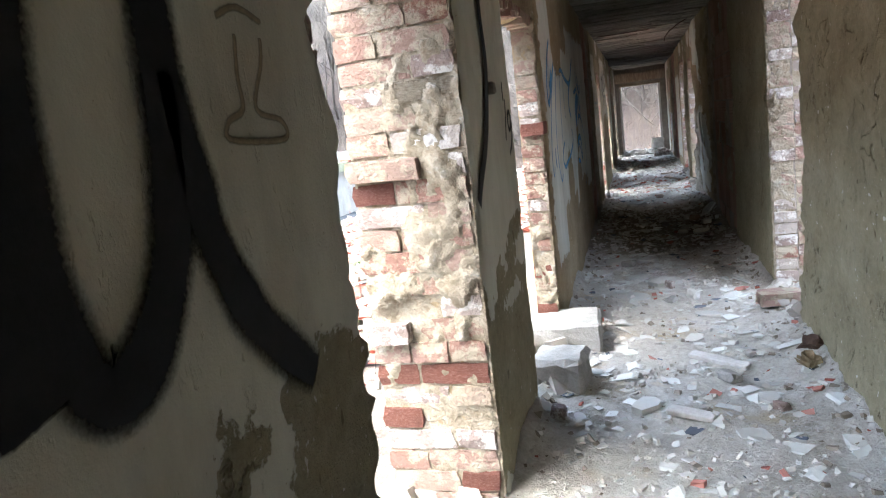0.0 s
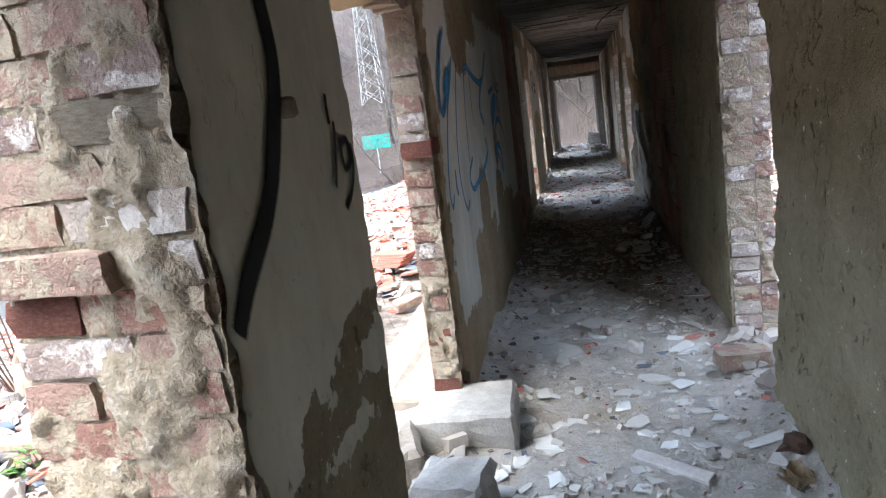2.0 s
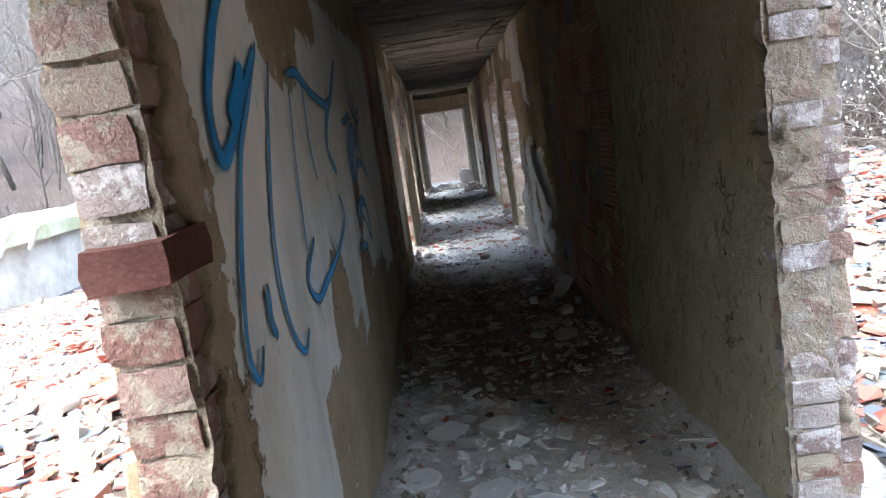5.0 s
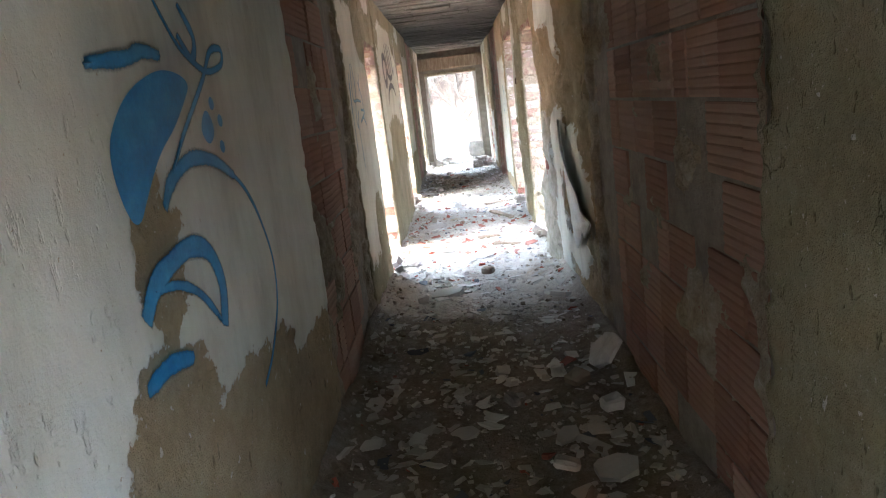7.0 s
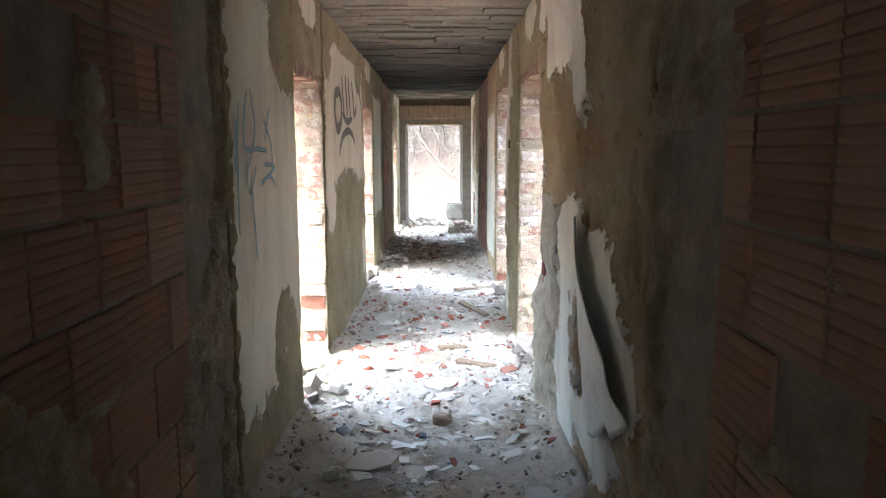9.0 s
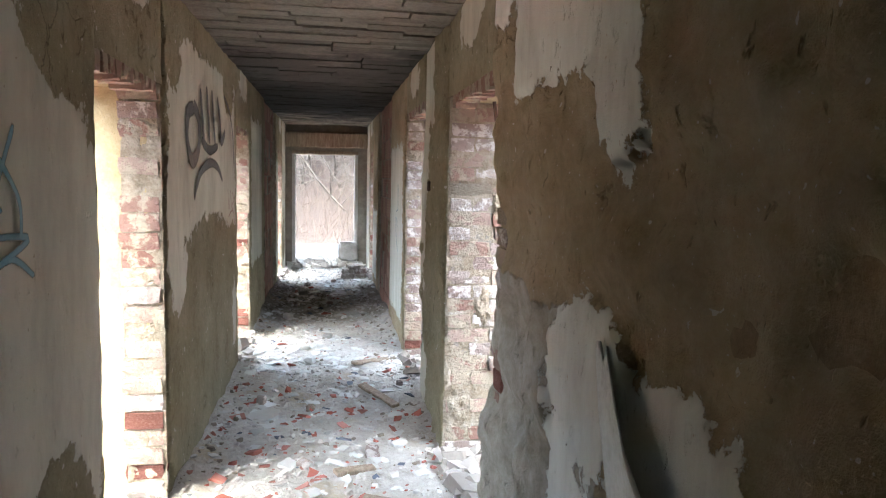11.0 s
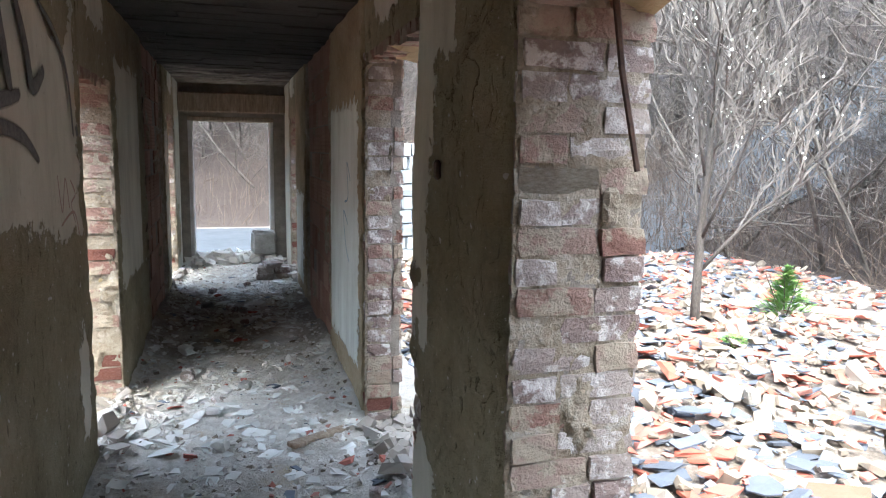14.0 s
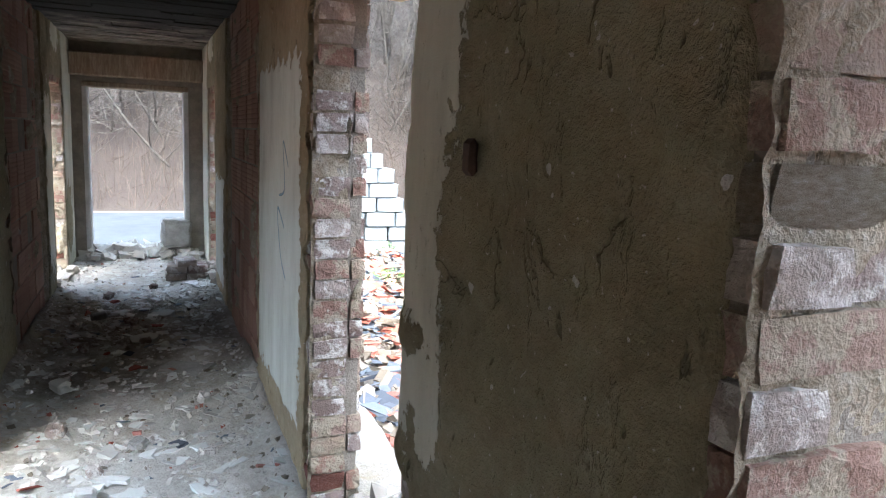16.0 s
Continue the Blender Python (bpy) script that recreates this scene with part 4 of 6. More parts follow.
plaster(w, f, s, 9.72, 12.06, 0, CEIL, M_PLASTER_PALE, -0.7, [(1, "box", 11.2, 2.35, 0.52, 0.36), (1, "ell", 10.75, 1.95, 0.14, 0.22), (1, "ell", 10.93, 1.14, 0.26, 0.24), (1, "ell", 10.5, 0.96, 0.42, 0.30), (1, "ell", 10.2, 0.76, 0.38, 0.24), (1, "ell", 10.5, 0.45, 0.40, 0.28), (1, "ell", 11.12, 0.30, 0.24, 0.40), (1, "ell", 11.05, 0.75, 0.12, 0.4), (-1, "ell", 10.74, 0.70, 0.17, 0.26), (1, "ell", 11.9, 2.45, 0.25, 0.15)], 53, 0.03, 0.015, 0.03, [(1, "box", 11.5, 0.6, 0.72, 0.72)])
jamb(w, f, s, 12.05, 1, 0.42, "grey", 15)
over_opening("east", 12.06, 13.25, 0.42, 2.12, 47)
w, f, s = wall("east", 13.25, 14.38, 0.42, "brick pier with brown render and a pale paint strip", M_GREYMORTAR)
plaster(w, f, s, 13.29, 14.38, 0, CEIL, M_PLASTER, -0.7, [(1, "box", 14.32, 1.62, 0.24, 0.72), (-1, "ell", 14.1, 1.5, 0.06, 0.2), (-1, "ell", 14.35, 1.18, 0.14, 0.05), (1, "box", 14.1, 2.35, 0.3, 0.3), (1, "ell", 14.2, 0.25, 0.2, 0.25)], 54, 0.02, 0.02, 0.02)
jamb(w, f, s, 13.25, -1, 0.42, "grey", 16, top=2.6, teeth=0.03)
jamb(w, f, s, 14.37, 1, 0.42, "grey", 17)
# no real recess: a dark block gives the hole's shade by its colour
part("hole_shade", rough_box("hole_shade", 0.02, 0.05, 0.075, M_RUST, 3, 1, 0.004, 0.01), w, "dark block standing for the shade inside a fixing hole", Matrix.Translation((R - 0.008, 13.98, 1.60)))
over_opening("east", 14.38, 15.55, 0.42, 2.22, 48)
w, f, s = wall("east", 15.55, 17.1, 0.22, "brown plaster wall with pale blue-grey paint panel", M_GREYMORTAR)
plaster(w, f, s, 15.6, 17.15, 0, CEIL, M_PLASTER_PALE, -0.6, [(1, "box", 16.4, 1.15, 0.62, 0.85), (1, "ell", 15.95, 0.7, 0.2, 0.3)], 55, 0.08, 0.1)
jamb(w, f, s, 15.55, -1, 0.16, "grey", 18, top=2.3, teeth=0.03)
jamb(w, f - s * 0.16, s, 15.57, -1, 0.07, "grey", 19, top=2.3, teeth=0.07)
for a in ([(16.0, 1.5), (16.15, 1.62), (16.1, 1.4), (16.25, 1.35)], [(16.1, 1.2), (16.3, 1.28), (16.2, 1.05), (16.05, 0.95)]):
    stroke(w, f, s, a, 0.012, M_PALEBLUE, taper=0.8)
w, f, s = wall("east", 17.1, 19.1, 0.30, "stripped wall of dark hollow clay blocks", M_GREYMORTAR, 0, 0)
hollow_e2 = w
w, f, s = wall("east", 19.1, 20.25, 0.38, "pale plastered wall near the end doorway", M_OCHRE, 0)
plaster(w, f, s, 19.1, 20.25, 0, CEIL, M_PLASTER_PALE, -0.4, [(1, "box", 19.75, 0.7, 0.4, 0.5)], 56, 0.1, 0.03)
jamb(w, f, s, 20.24, 1, 0.38, "warm", 20)
over_opening("east", 20.25, 21.2, 0.38, 2.06, 49)
w, f, s = wall("east", 21.2, 22.4, 0.38, "pale plastered corner by the end doorway", M_OCHRE)
plaster(w, f, s, 21.23, 22.02, 0, CEIL, M_PLASTER, 0.3, [], 57, 0.06, 0.0)
jamb(w, f, s, 21.2, -1, 0.38, "warm", 21, teeth=0.03)

# end doorway, closing wall and ceiling
bm = bmesh.new()
for x0, x1, z0, z1 in ((L - 0.02, -0.36, -0.3, 2.7), (0.82, R + 0.02, -0.3, 2.7), (-0.36, 0.82, 2.14, 2.7)):
    bm_box(bm, x0, x1, 22.02, 22.4, z0, z1)
wall_end = tagged(new("wall_north", from_bm("wall", bm, M_GREYMORTAR)), "end wall with an empty doorway", "wall", kind="structure")
for x0, x1, z0, z1 in ((-0.37, -0.30, 0.0, 2.12), (0.76, 0.83, 0.0, 2.12)):
    bm = bmesh.new()
    bm_box(bm, x0, x1, 22.06, 22.3, z0, z1)
    bmesh.ops.bevel(bm, geom=bm.edges[:], offset=0.012, segments=1, affect="EDGES")
    part("door_jamb", from_bm("door_jamb", bm, M_WHITEWOOD), wall_end, "bleached timber door jamb")
bm = bmesh.new()
bm_box(bm, -0.36, 0.82, 22.0, 22.3, 2.08, 2.14)
bmesh.ops.bevel(bm, geom=bm.edges[:], offset=0.01, segments=1, affect="EDGES")
part("door_head", from_bm("door_head", bm, M_TIMBER), wall_end, "dark timber door head")
bm = bmesh.new()
bm_box(bm, L, R, 21.9, 22.015, 2.20, 2.47)
bmesh.ops.bevel(bm, geom=bm.edges[:], offset=0.015, segments=1, affect="EDGES")
tagged(new("ceiling_beam", from_bm("ceiling_beam", bm, M_TIMBER)), "dark timber beam over the end doorway", "beam", kind="structure")
# unseen wall behind the start; its opening is added to brighten the near corridor
bm = bmesh.new()
for x0, x1, z0, z1 in ((-0.9, -0.36, -0.3, 2.75), (0.82, 1.4, -0.3, 2.75), (-0.36, 0.82, 2.14, 2.75)):
    bm_box(bm, x0, x1, -3.6, -3.21, z0, z1)
tagged(new("wall_south", from_bm("wall", bm, M_OCHRE)), "unseen end wall behind the start, with a gap added to let light in", "wall", kind="structure")

bm = bmesh.new()
r = random.Random(5)
y = -3.6
while y < 22.4:
    d = r.choice((0.11, 0.13, 0.15, 0.19))
    x = -1.0
    while x < 1.45:
        ln = r.uniform(0.25, 0.9)
        z = CEIL + r.uniform(-0.008, 0.008)
        bm_box(bm, x, min(x + ln, 1.5) - r.choice((0, 0.004, 0.012)), y, y + d - r.choice((0.0, 0.003, 0.010)), z, 2.74)
        x += ln
    y += d
ceiling = tagged(new("ceiling", from_bm("ceiling", bm, M_CEIL)), "board-marked concrete ceiling, near black over its far part", "ceiling", kind="structure")
bm = bmesh.new()
bm_box(bm, -1.02, 1.52, -3.62, 22.42, 2.742, 2.92)
tagged(new("roof_slab", from_bm("roof_slab", bm, M_CONC)), "concrete slab over the corridor", "roof", kind="structure")
bm = bmesh.new()
tube(bm, [(-0.40, 11.35, 2.588), (0.0, 11.34, 2.586), (0.35, 11.36, 2.589)], 0.006, 0.006, 5)
tagged(new("ceiling_wire", from_bm("wire", bm, M_RUST)), "straight rusty wire under the ceiling", "wire")
bm = bmesh.new()
tube(bm, [(0.86, 10.75, 2.60), (0.74, 10.8, 2.55), (0.62, 10.82, 2.47), (0.56, 10.83, 2.40), (0.55, 10.83, 2.34)], 0.008, 0.006, 5)
tagged(new("hanging_wire", from_bm("wire", bm, M_RUST)), "bent rusty wire hanging from the ceiling", "wire")
bm = bmesh.new()
tube(bm, [(1.20, 13.19, 2.68), (1.235, 13.18, 2.2), (1.27, 13.17, 1.94), (1.33, 13.16, 1.66)], 0.011, 0.009, 6)
tagged(new("iron_rod", from_bm("iron_rod", bm, M_RUST)), "rusty iron rod hanging down a brick jamb", "rod")
# lump of plaster on the pier's end, foundation ledge outside
tagged(new("plaster_lump", rough_box("plaster_lump", 0.05, 0.03, 0.11, M_CRUST, 8, 3, 0.010, 0.012)), "pale lump of plaster stuck to the brick jamb", "plaster lump").matrix_world = Matrix.Translation((1.295, 13.235, 1.50))

# ---- outside: footing, wing, gable, stone wall, pylon ----
led = rough_box("footing", 0.55, 4.0, 0.54, M_GREYMORTAR, 4, 8, 0.025, 0.03)
tagged(new("footing", led), "crumbling concrete footing along the outer wall", "footing", kind="structure").matrix_world = Matrix.Translation((-0.93, 6.75, -0.46))
led = rough_box("footing", 0.40, 3.0, 0.30, M_GREYMORTAR, 6, 8, 0.025, 0.03)
tagged(new("footing", led), "broken concrete strip in the rubble", "footing", kind="structure").matrix_world = Matrix.Translation((-2.3, 3.6, -0.37)) @ pose(0, 0, 0, 0, 3, 75)


def wing():
    base = new("side_wing")
    tagged(base, "roofless low side wing with stained lime walls", "building")
    X, z0, z1 = -12.0, -2.2, 0.22
    wins = [(10.6, 1.0), (12.3, 0.9), (14.35, 0.8), (16.4, 0.8), (18.2, 0.7)]
    edges = [3.0] + [e for y, w in wins for e in (y - w / 2, y + w / 2)] + [19.6]
    for i in range(0, len(edges), 2):
        bm = bmesh.new()
        bm_box(bm, X - 0.4, X, edges[i], edges[i + 1], z0, z1)
        part("wall_pier", from_bm("wall_pier", bm, M_WINGWALL), base)
    for y, w in wins:
        for za, zb, nm in ((z0, -1.15, "sill_wall"), (0.05, z1, "lintel")):
            bm = bmesh.new()
            bm_box(bm, X - 0.4, X, y - w / 2, y + w / 2, za, zb)
            part(nm, from_bm(nm, bm, M_WINGWALL), base)
    for y, w in wins:
        bm = bmesh.new()
        for a, b, c, d in ((y - w / 2, y - w / 2 + 0.07, -1.15, 0.05), (y + w / 2 - 0.07, y + w / 2, -1.15, 0.05), (y - 0.03, y + 0.03, -1.15, 0.05)):
            bm_box(bm, X - 0.25, X - 0.15, a, b, c, d)
        bm_box(bm, X - 0.25, X - 0.15, y - w / 2, y + w / 2, -1.15, -1.08)
        part("window_frame", from_bm("window_frame", bm, M_WHITEWOOD), base, "bleached empty window frame")
        bm = bmesh.new()
        bm_box(bm, X - 0.36, X - 0.30, y - w / 2, y + w / 2 - 0.25, -1.15, 0.0)
        part("boarding", from_bm("boarding", bm, M_PARAPET), base, "grey board inside the window")
    bm = bmesh.new()
    bm_box(bm, X - 0.5, X - 0.12, 19.6, 36, z0, 0.3)
    part("wall", from_bm("wall", bm, M_WINGWALL), base, "plain recessed pale wall")
    bm = bmesh.new()
    bm_box(bm, X - 0.5, X + 0.12, 3.0, 36, 0.22, 0.62)
    bmesh.ops.subdivide_edges(bm, edges=[e for e in bm.edges if e.calc_length() > 5], cuts=60)
    for v in bm.verts:
        v.co += Vector((noise.noise(v.co * 2) * 0.04, 0, noise.noise(v.co * 1.3) * 0.05))
    part("cornice", from_bm("cornice", bm, M_MOSS), base, "moss-streaked projecting cornice")
    bm = bmesh.new()
    bm_box(bm, X - 0.75, X - 0.45, 3.0, 36, 0.62, 0.98)
    bmesh.ops.subdivide_edges(bm, edges=[e for e in bm.edges if e.calc_length() > 5], cuts=60)
    for v in bm.verts:
        v.co += Vector((noise.noise(v.co * 2) * 0.05, 0, noise.noise(v.co * 0.9) * (0.12 if v.co.z > 0.8 else 0.02)))
    part("parapet", from_bm("parapet", bm, M_PARAPET), base, "broken grey parapet")
    r = random.Random(2)
    for i in range(26):
        me = rough_box("brick_rubble", r.uniform(0.2, 0.4), r.uniform(0.25, 0.9), r.uniform(0.06, 0.16), r.choice((M_CONC, M_CHALK, M_BRICK_RED, M_PARAPET)), i, 1, 0.02, 0.015)
        part("rubble", me, base, m=pose(X - r.uniform(0.0, 0.3), 6 + i * 1.1, 0.60, r.uniform(-8, 8), r.uniform(-10, 10), r.uniform(-20, 20)))
    for y in (20.2, 21.6, 23.0):
        bm = bmesh.new()
        bm_box(bm, -0.05, 0.05, -0.06, 0.06, 0, 0.75)
        bmesh.ops.bevel(bm, geom=bm.edges[:], offset=0.008, segments=1, affect="EDGES")
        part("bracket", from_bm("bracket", bm, M_WHITEWOOD), base, "weathered timber bracket", m=pose(X + 0.12, y, 0.02, 10, 35, 0))
    bm = bmesh.new()
    bm_box(bm, 0, 0.07, 0, 2.6, 0, 0.06)
    part("pole", from_bm("pole", bm, M_WHITEWOOD), base, "pale fallen pole", m=pose(X + 0.2, 17.0, 0.9, 12, 0, 10))
    return base


wing()


def gable():
    base = tagged(new("gable_roof"), "steep open timber gable with slate roof", "roof")
    X, ya, yb, yc, zb, zt = -14.6, 16.5, 19.5, 22.4, 0.2, 4.45
    bm = bmesh.new()
    v = [bm.verts.new(p) for p in ((X, ya - 0.25, zb - 0.3), (X, yb, zt + 0.1), (X - 0.35, yb, zt + 0.1), (X - 0.35, ya - 0.25, zb - 0.3))]
    bm.faces.new(v)
    bmesh.ops.solidify(bm, geom=bm.faces[:], thickness=0.12)
    part("roof_slope", from_bm("roof_slope", bm, M_ROOFFELT), base)
    bm = bmesh.new()
    v = [bm.verts.new(p) for p in ((X - 0.2, yc, zb), (X - 0.2, yb, zt), (X - 0.9, yb, zt), (X - 0.9, yc, zb))]
    bm.faces.new(v)
    bmesh.ops.solidify(bm, geom=bm.faces[:], thickness=0.12)
    part("roof_slope", from_bm("roof_slope", bm, M_ROOFFELT), base)
    for a, b, th, m in (((X + 0.05, ya, zb), (X + 0.05, yb, zt), 0.075, M_WHITEWOOD), ((X + 0.05, yc, zb), (X + 0.05, yb, zt), 0.075, M_WHITEWOOD), ((X, yb - 1.05, 2.6), (X, yb + 1.25, 2.62), 0.07, M_WHITEWOOD), ((X - 0.4, 20.9, zb), (X - 0.4, yb, zt), 0.06, M_TIMBER), ((X - 0.45, 19.6, zb), (X - 0.45, yb, zt), 0.06, M_TIMBER), ((X - 0.45, 18.3, zb), (X - 0.45, yb, zt - 0.2), 0.06, M_TIMBER), ((X - 0.1, 20.9, 1.55), (X - 0.1, 21.6, 1.56), 0.05, M_WHITEWOOD)):
        bm = bmesh.new()
        tube(bm, [a, b], th, th, 4)
        part("rafter", from_bm("rafter", bm, m), base)
    r = random.Random(3)
    y = ya + 0.25
    while y < yc - 0.2:
        top = zb + (zt - zb) * (1 - abs(y - yb) / (yc - yb)) - 0.1
        bm = bmesh.new()
        bm_box(bm, X - 0.62, X - 0.58, y, y + 0.2, zb, max(top, zb + 0.1))
        part("board", from_bm("board", bm, M_TIMBER), base)
        y += 0.22
    bm = bmesh.new()
    bm_box(bm, X - 0.9, X + 0.1, ya - 0.4, yc + 0.4, -2.2, zb)
    part("wall", from_bm("wall", bm, M_WINGWALL), base)


gable()


def stone_wall():
    base = tagged(new("stone_wall"), "stepped ruin of blue-grey squared stone", "wall ruin")
    r = random.Random(9)
    z, row = -0.5, 0
    meshes = [rough_box("stone", 1, 1, 1, M_STONE, i, 1, 0.05, 0.06) for i in range(4)]
    ends = (4.45, 4.4, 4.4, 4.35, 4.3, 4.2, 4.0, 3.8, 3.62, 3.45)
    for e in ends:
        x = 2.0 - (0.2 if row % 2 else 0)
        while x < e - 0.15:
            w = min(r.uniform(0.35, 0.55), e - x)
            ob = new("stone", r.choice(meshes))
            ob.parent = base
            ob.matrix_local = pose(x + w / 2, 24 - 0.4 + r.uniform(-0.02, 0.02), z) @ Matrix.Diagonal((w - 0.02, 0.45, 0.225, 1))
            x += w
        z += 0.235
        row += 1


stone_wall()


def pylon():
    base = tagged(new("lattice_pylon"), "grey steel lattice pylon beyond the rubble", "pylon")
    px, py = -17.0, 62.0
    gz = float(ground_z(px, py)) - 0.2
    h, w0, w1 = 13.0, 0.9, 0.35
    cor = lambda k, t: Vector((px + (w0 + (w1 - w0) * t) * (1, 1, -1, -1)[k], py + (w0 + (w1 - w0) * t) * (1, -1, -1, 1)[k], gz + h * t))
    for k in range(4):
        bm = bmesh.new()
        tube(bm, [cor(k, 0), cor(k, 1)], 0.06, 0.05, 4)
        part("leg", from_bm("leg", bm, M_STEEL), base)
    for i in range(10):
        bm = bmesh.new()
        for k in range(4):
            tube(bm, [cor(k, i / 10), cor((k + 1) % 4, (i + 1) / 10)], 0.03, 0.03, 3)
            tube(bm, [cor((k + 1) % 4, i / 10), cor(k, (i + 1) / 10)], 0.03, 0.03, 3)
        part("bracing", from_bm("bracing", bm, M_STEEL), base)
    for z in (0.8, 0.93):
        bm = bmesh.new()
        c = Vector((px, py, gz + h * z))
        tube(bm, [c - Vector((2.2, 0.5, 0)), c + Vector((2.2, 0.5, 0))], 0.06, 0.06, 4)
        part("crossarm", from_bm("crossarm", bm, M_STEEL), base)


pylon()
sg = tagged(new("road_sign"), "small teal sign board on a post", "sign")
bm = bmesh.new()
bm_box(bm, -0.9, 0.9, -0.03, 0.03, 1.6, 2.5)
part("board", from_bm("board", bm, M_SIGN), sg)
bm = bmesh.new()
tube(bm, [(0, 0.05, -0.3), (0, 0.05, 2.4)], 0.05, 0.05, 6)
part("post", from_bm("post", bm, M_STEEL), sg)
sg.matrix_world = Matrix.Translation((-12.6, 45.5, float(ground_z(-12.6, 45.5)))) @ pose(0, 0, 0, 0, 0, 15)

# ---- trees and brush ----


def tree_meshes(seed, h=11.0, r0=0.16, levels=4, lean=0.15, spread=0.6, first=0.32):
    """A bare tree: trunk with limbs, and its crown of fine twigs."""
    r = random.Random(seed)
    wood, twigs = bmesh.new(), bmesh.new()

    def grow(p, d, ln, rad, lev):
        pts, q, dd = [p], p.copy(), d.copy()
        n = 5 if lev == 0 else 4 if lev < 3 else 3
        for _ in range(n):
            dd = (dd + Vector((r.gauss(0, 0.12), r.gauss(0, 0.12), r.gauss(0.05, 0.08))) * (0.7 if lev == 0 else 1.3)).normalized()
            q = q + dd * ln / n
            pts.append(q.copy())
        tip = rad * (0.45 if lev == 0 else 0.35)
        tube(wood if lev < 2 else twigs, pts, rad, tip, 7 if lev == 0 else 5 if lev == 1 else 3)
        if lev >= levels:
            return
        kids = (12, 6, 5, 4)[lev]
        for k in range(kids):
            t = first + (1 - first) * (k + r.random() * 0.8) / kids if lev == 0 else 0.25 + 0.75 * (k + r.random()) / kids
            i = min(int(t * n), n - 1)
            b = pts[i].lerp(pts[i + 1], t * n - i)
            ax = Vector((r.gauss(0, 1), r.gauss(0, 1), r.gauss(0, 0.3))).normalized()
            nd = (dd * (0.75 if lev else 0.6) + ax * spread * (1.3 if lev == 0 else 1.0) + Vector((0, 0, 0.25))).normalized()
            grow(b, nd, ln * r.uniform(0.38, 0.55) * (1.1 - 0.45 * t if lev == 0 else 1), max(rad * 0.42 * (1.1 - 0.5 * t), 0.008), lev + 1)

    grow(Vector((0, 0, -0.4)), Vector((r.uniform(-lean, lean), r.uniform(-lean, lean), 1)).normalized(), h, r0, 0)
    return from_bm("trunk", wood, M_BARK, True), from_bm("crown", twigs, M_TWIG)


def make_tree(seed, label, **kw):
    t = tagged(new("bare_tree"), label, "tree", group="bare woodland trees")
    a, b = tree_meshes(seed, **kw)
    part("trunk", a, t)
    part("crown", b, t)
    return t


KINDS = [make_tree(1, "tall leafless grey tree on the wooded slope", h=12, r0=0.15), make_tree(2, "tall leafless grey tree on the wooded slope", h=14, r0=0.19, first=0.4), make_tree(3, "leafless spreading tree with a dark trunk", h=10, r0=0.14, spread=0.8), make_tree(4, "slim leafless young tree", h=9, r0=0.08, first=0.25), make_tree(5, "leafless leaning tree among brush", h=11, r0=0.13, lean=0.5)]
spots = []
r = random.Random(77)


def scatter(n, x0, x1, y0, y1, gap, ok=lambda x, y: True):
    got = 0
    for _ in range(n * 40):
        if got == n:
            break
        x, y = r.uniform(x0, x1), r.uniform(y0, y1)
        if ok(x, y) and all((x - a) ** 2 + (y - b) ** 2 > gap * gap for a, b in spots):
            spots.append((x, y))
            got += 1


scatter(150, -62, -21, -8, 72, 1.7)
scatter(30, -34, -8, 52, 80, 2.4, lambda x, y: abs(x + 17) > 2 or y > 66)
scatter(30, -9, 12, 38, 60, 1.7)
scatter(42, 9.5, 21, 13, 42, 1.3, lambda x, y: not 23 < y < 30.5)
scatter(52, 9.5, 36, 3, 46, 1.7, lambda x, y: not 23 < y < 30.5)
for i, (x, y) in enumerate(spots):
    k = KINDS[i % 5]
    m = pose(x, y, float(ground_z(x, y)), r.uniform(-4, 4), r.uniform(-4, 4), r.uniform(0, 360)) @ Matrix.Scale(r.uniform(0.75, 1.25), 4)
    if i < 5:
        k.matrix_world = m
        k.scale = (1, 1, 1)
    else:
        copy_thing(k, pose(x, y, float(ground_z(x, y)), r.uniform(-4, 4), r.uniform(-4, 4), r.uniform(0, 360)))


spots.clear()
scatter(75, -8, 10, 31.0, 43, 0.9)
scatter(95, 8.6, 19, 8, 36, 0.8, lambda x, y: not 23 < y < 30.5)
THICKETS = []
for i in range(4):
    th = tagged(new("thicket_shrub"), "leafless arching shrub in the hillside thicket", "shrub", group="hillside thicket")
    a, b = tree_meshes(60 + i, h=4.8, r0=0.045, levels=3, lean=0.9, spread=1.1, first=0.08)
    part("stem", a, th)
    part("crown", b, th)
    THICKETS.append(th)
for i, (x, y) in enumerate(spots):
    m = pose(x, y, float(ground_z(x, y)), r.uniform(-25, 25), r.uniform(-25, 25), r.uniform(0, 360))
    if i < 4:
        THICKETS[i].matrix_world = m
    else:
        copy_thing(THICKETS[i % 4], m)


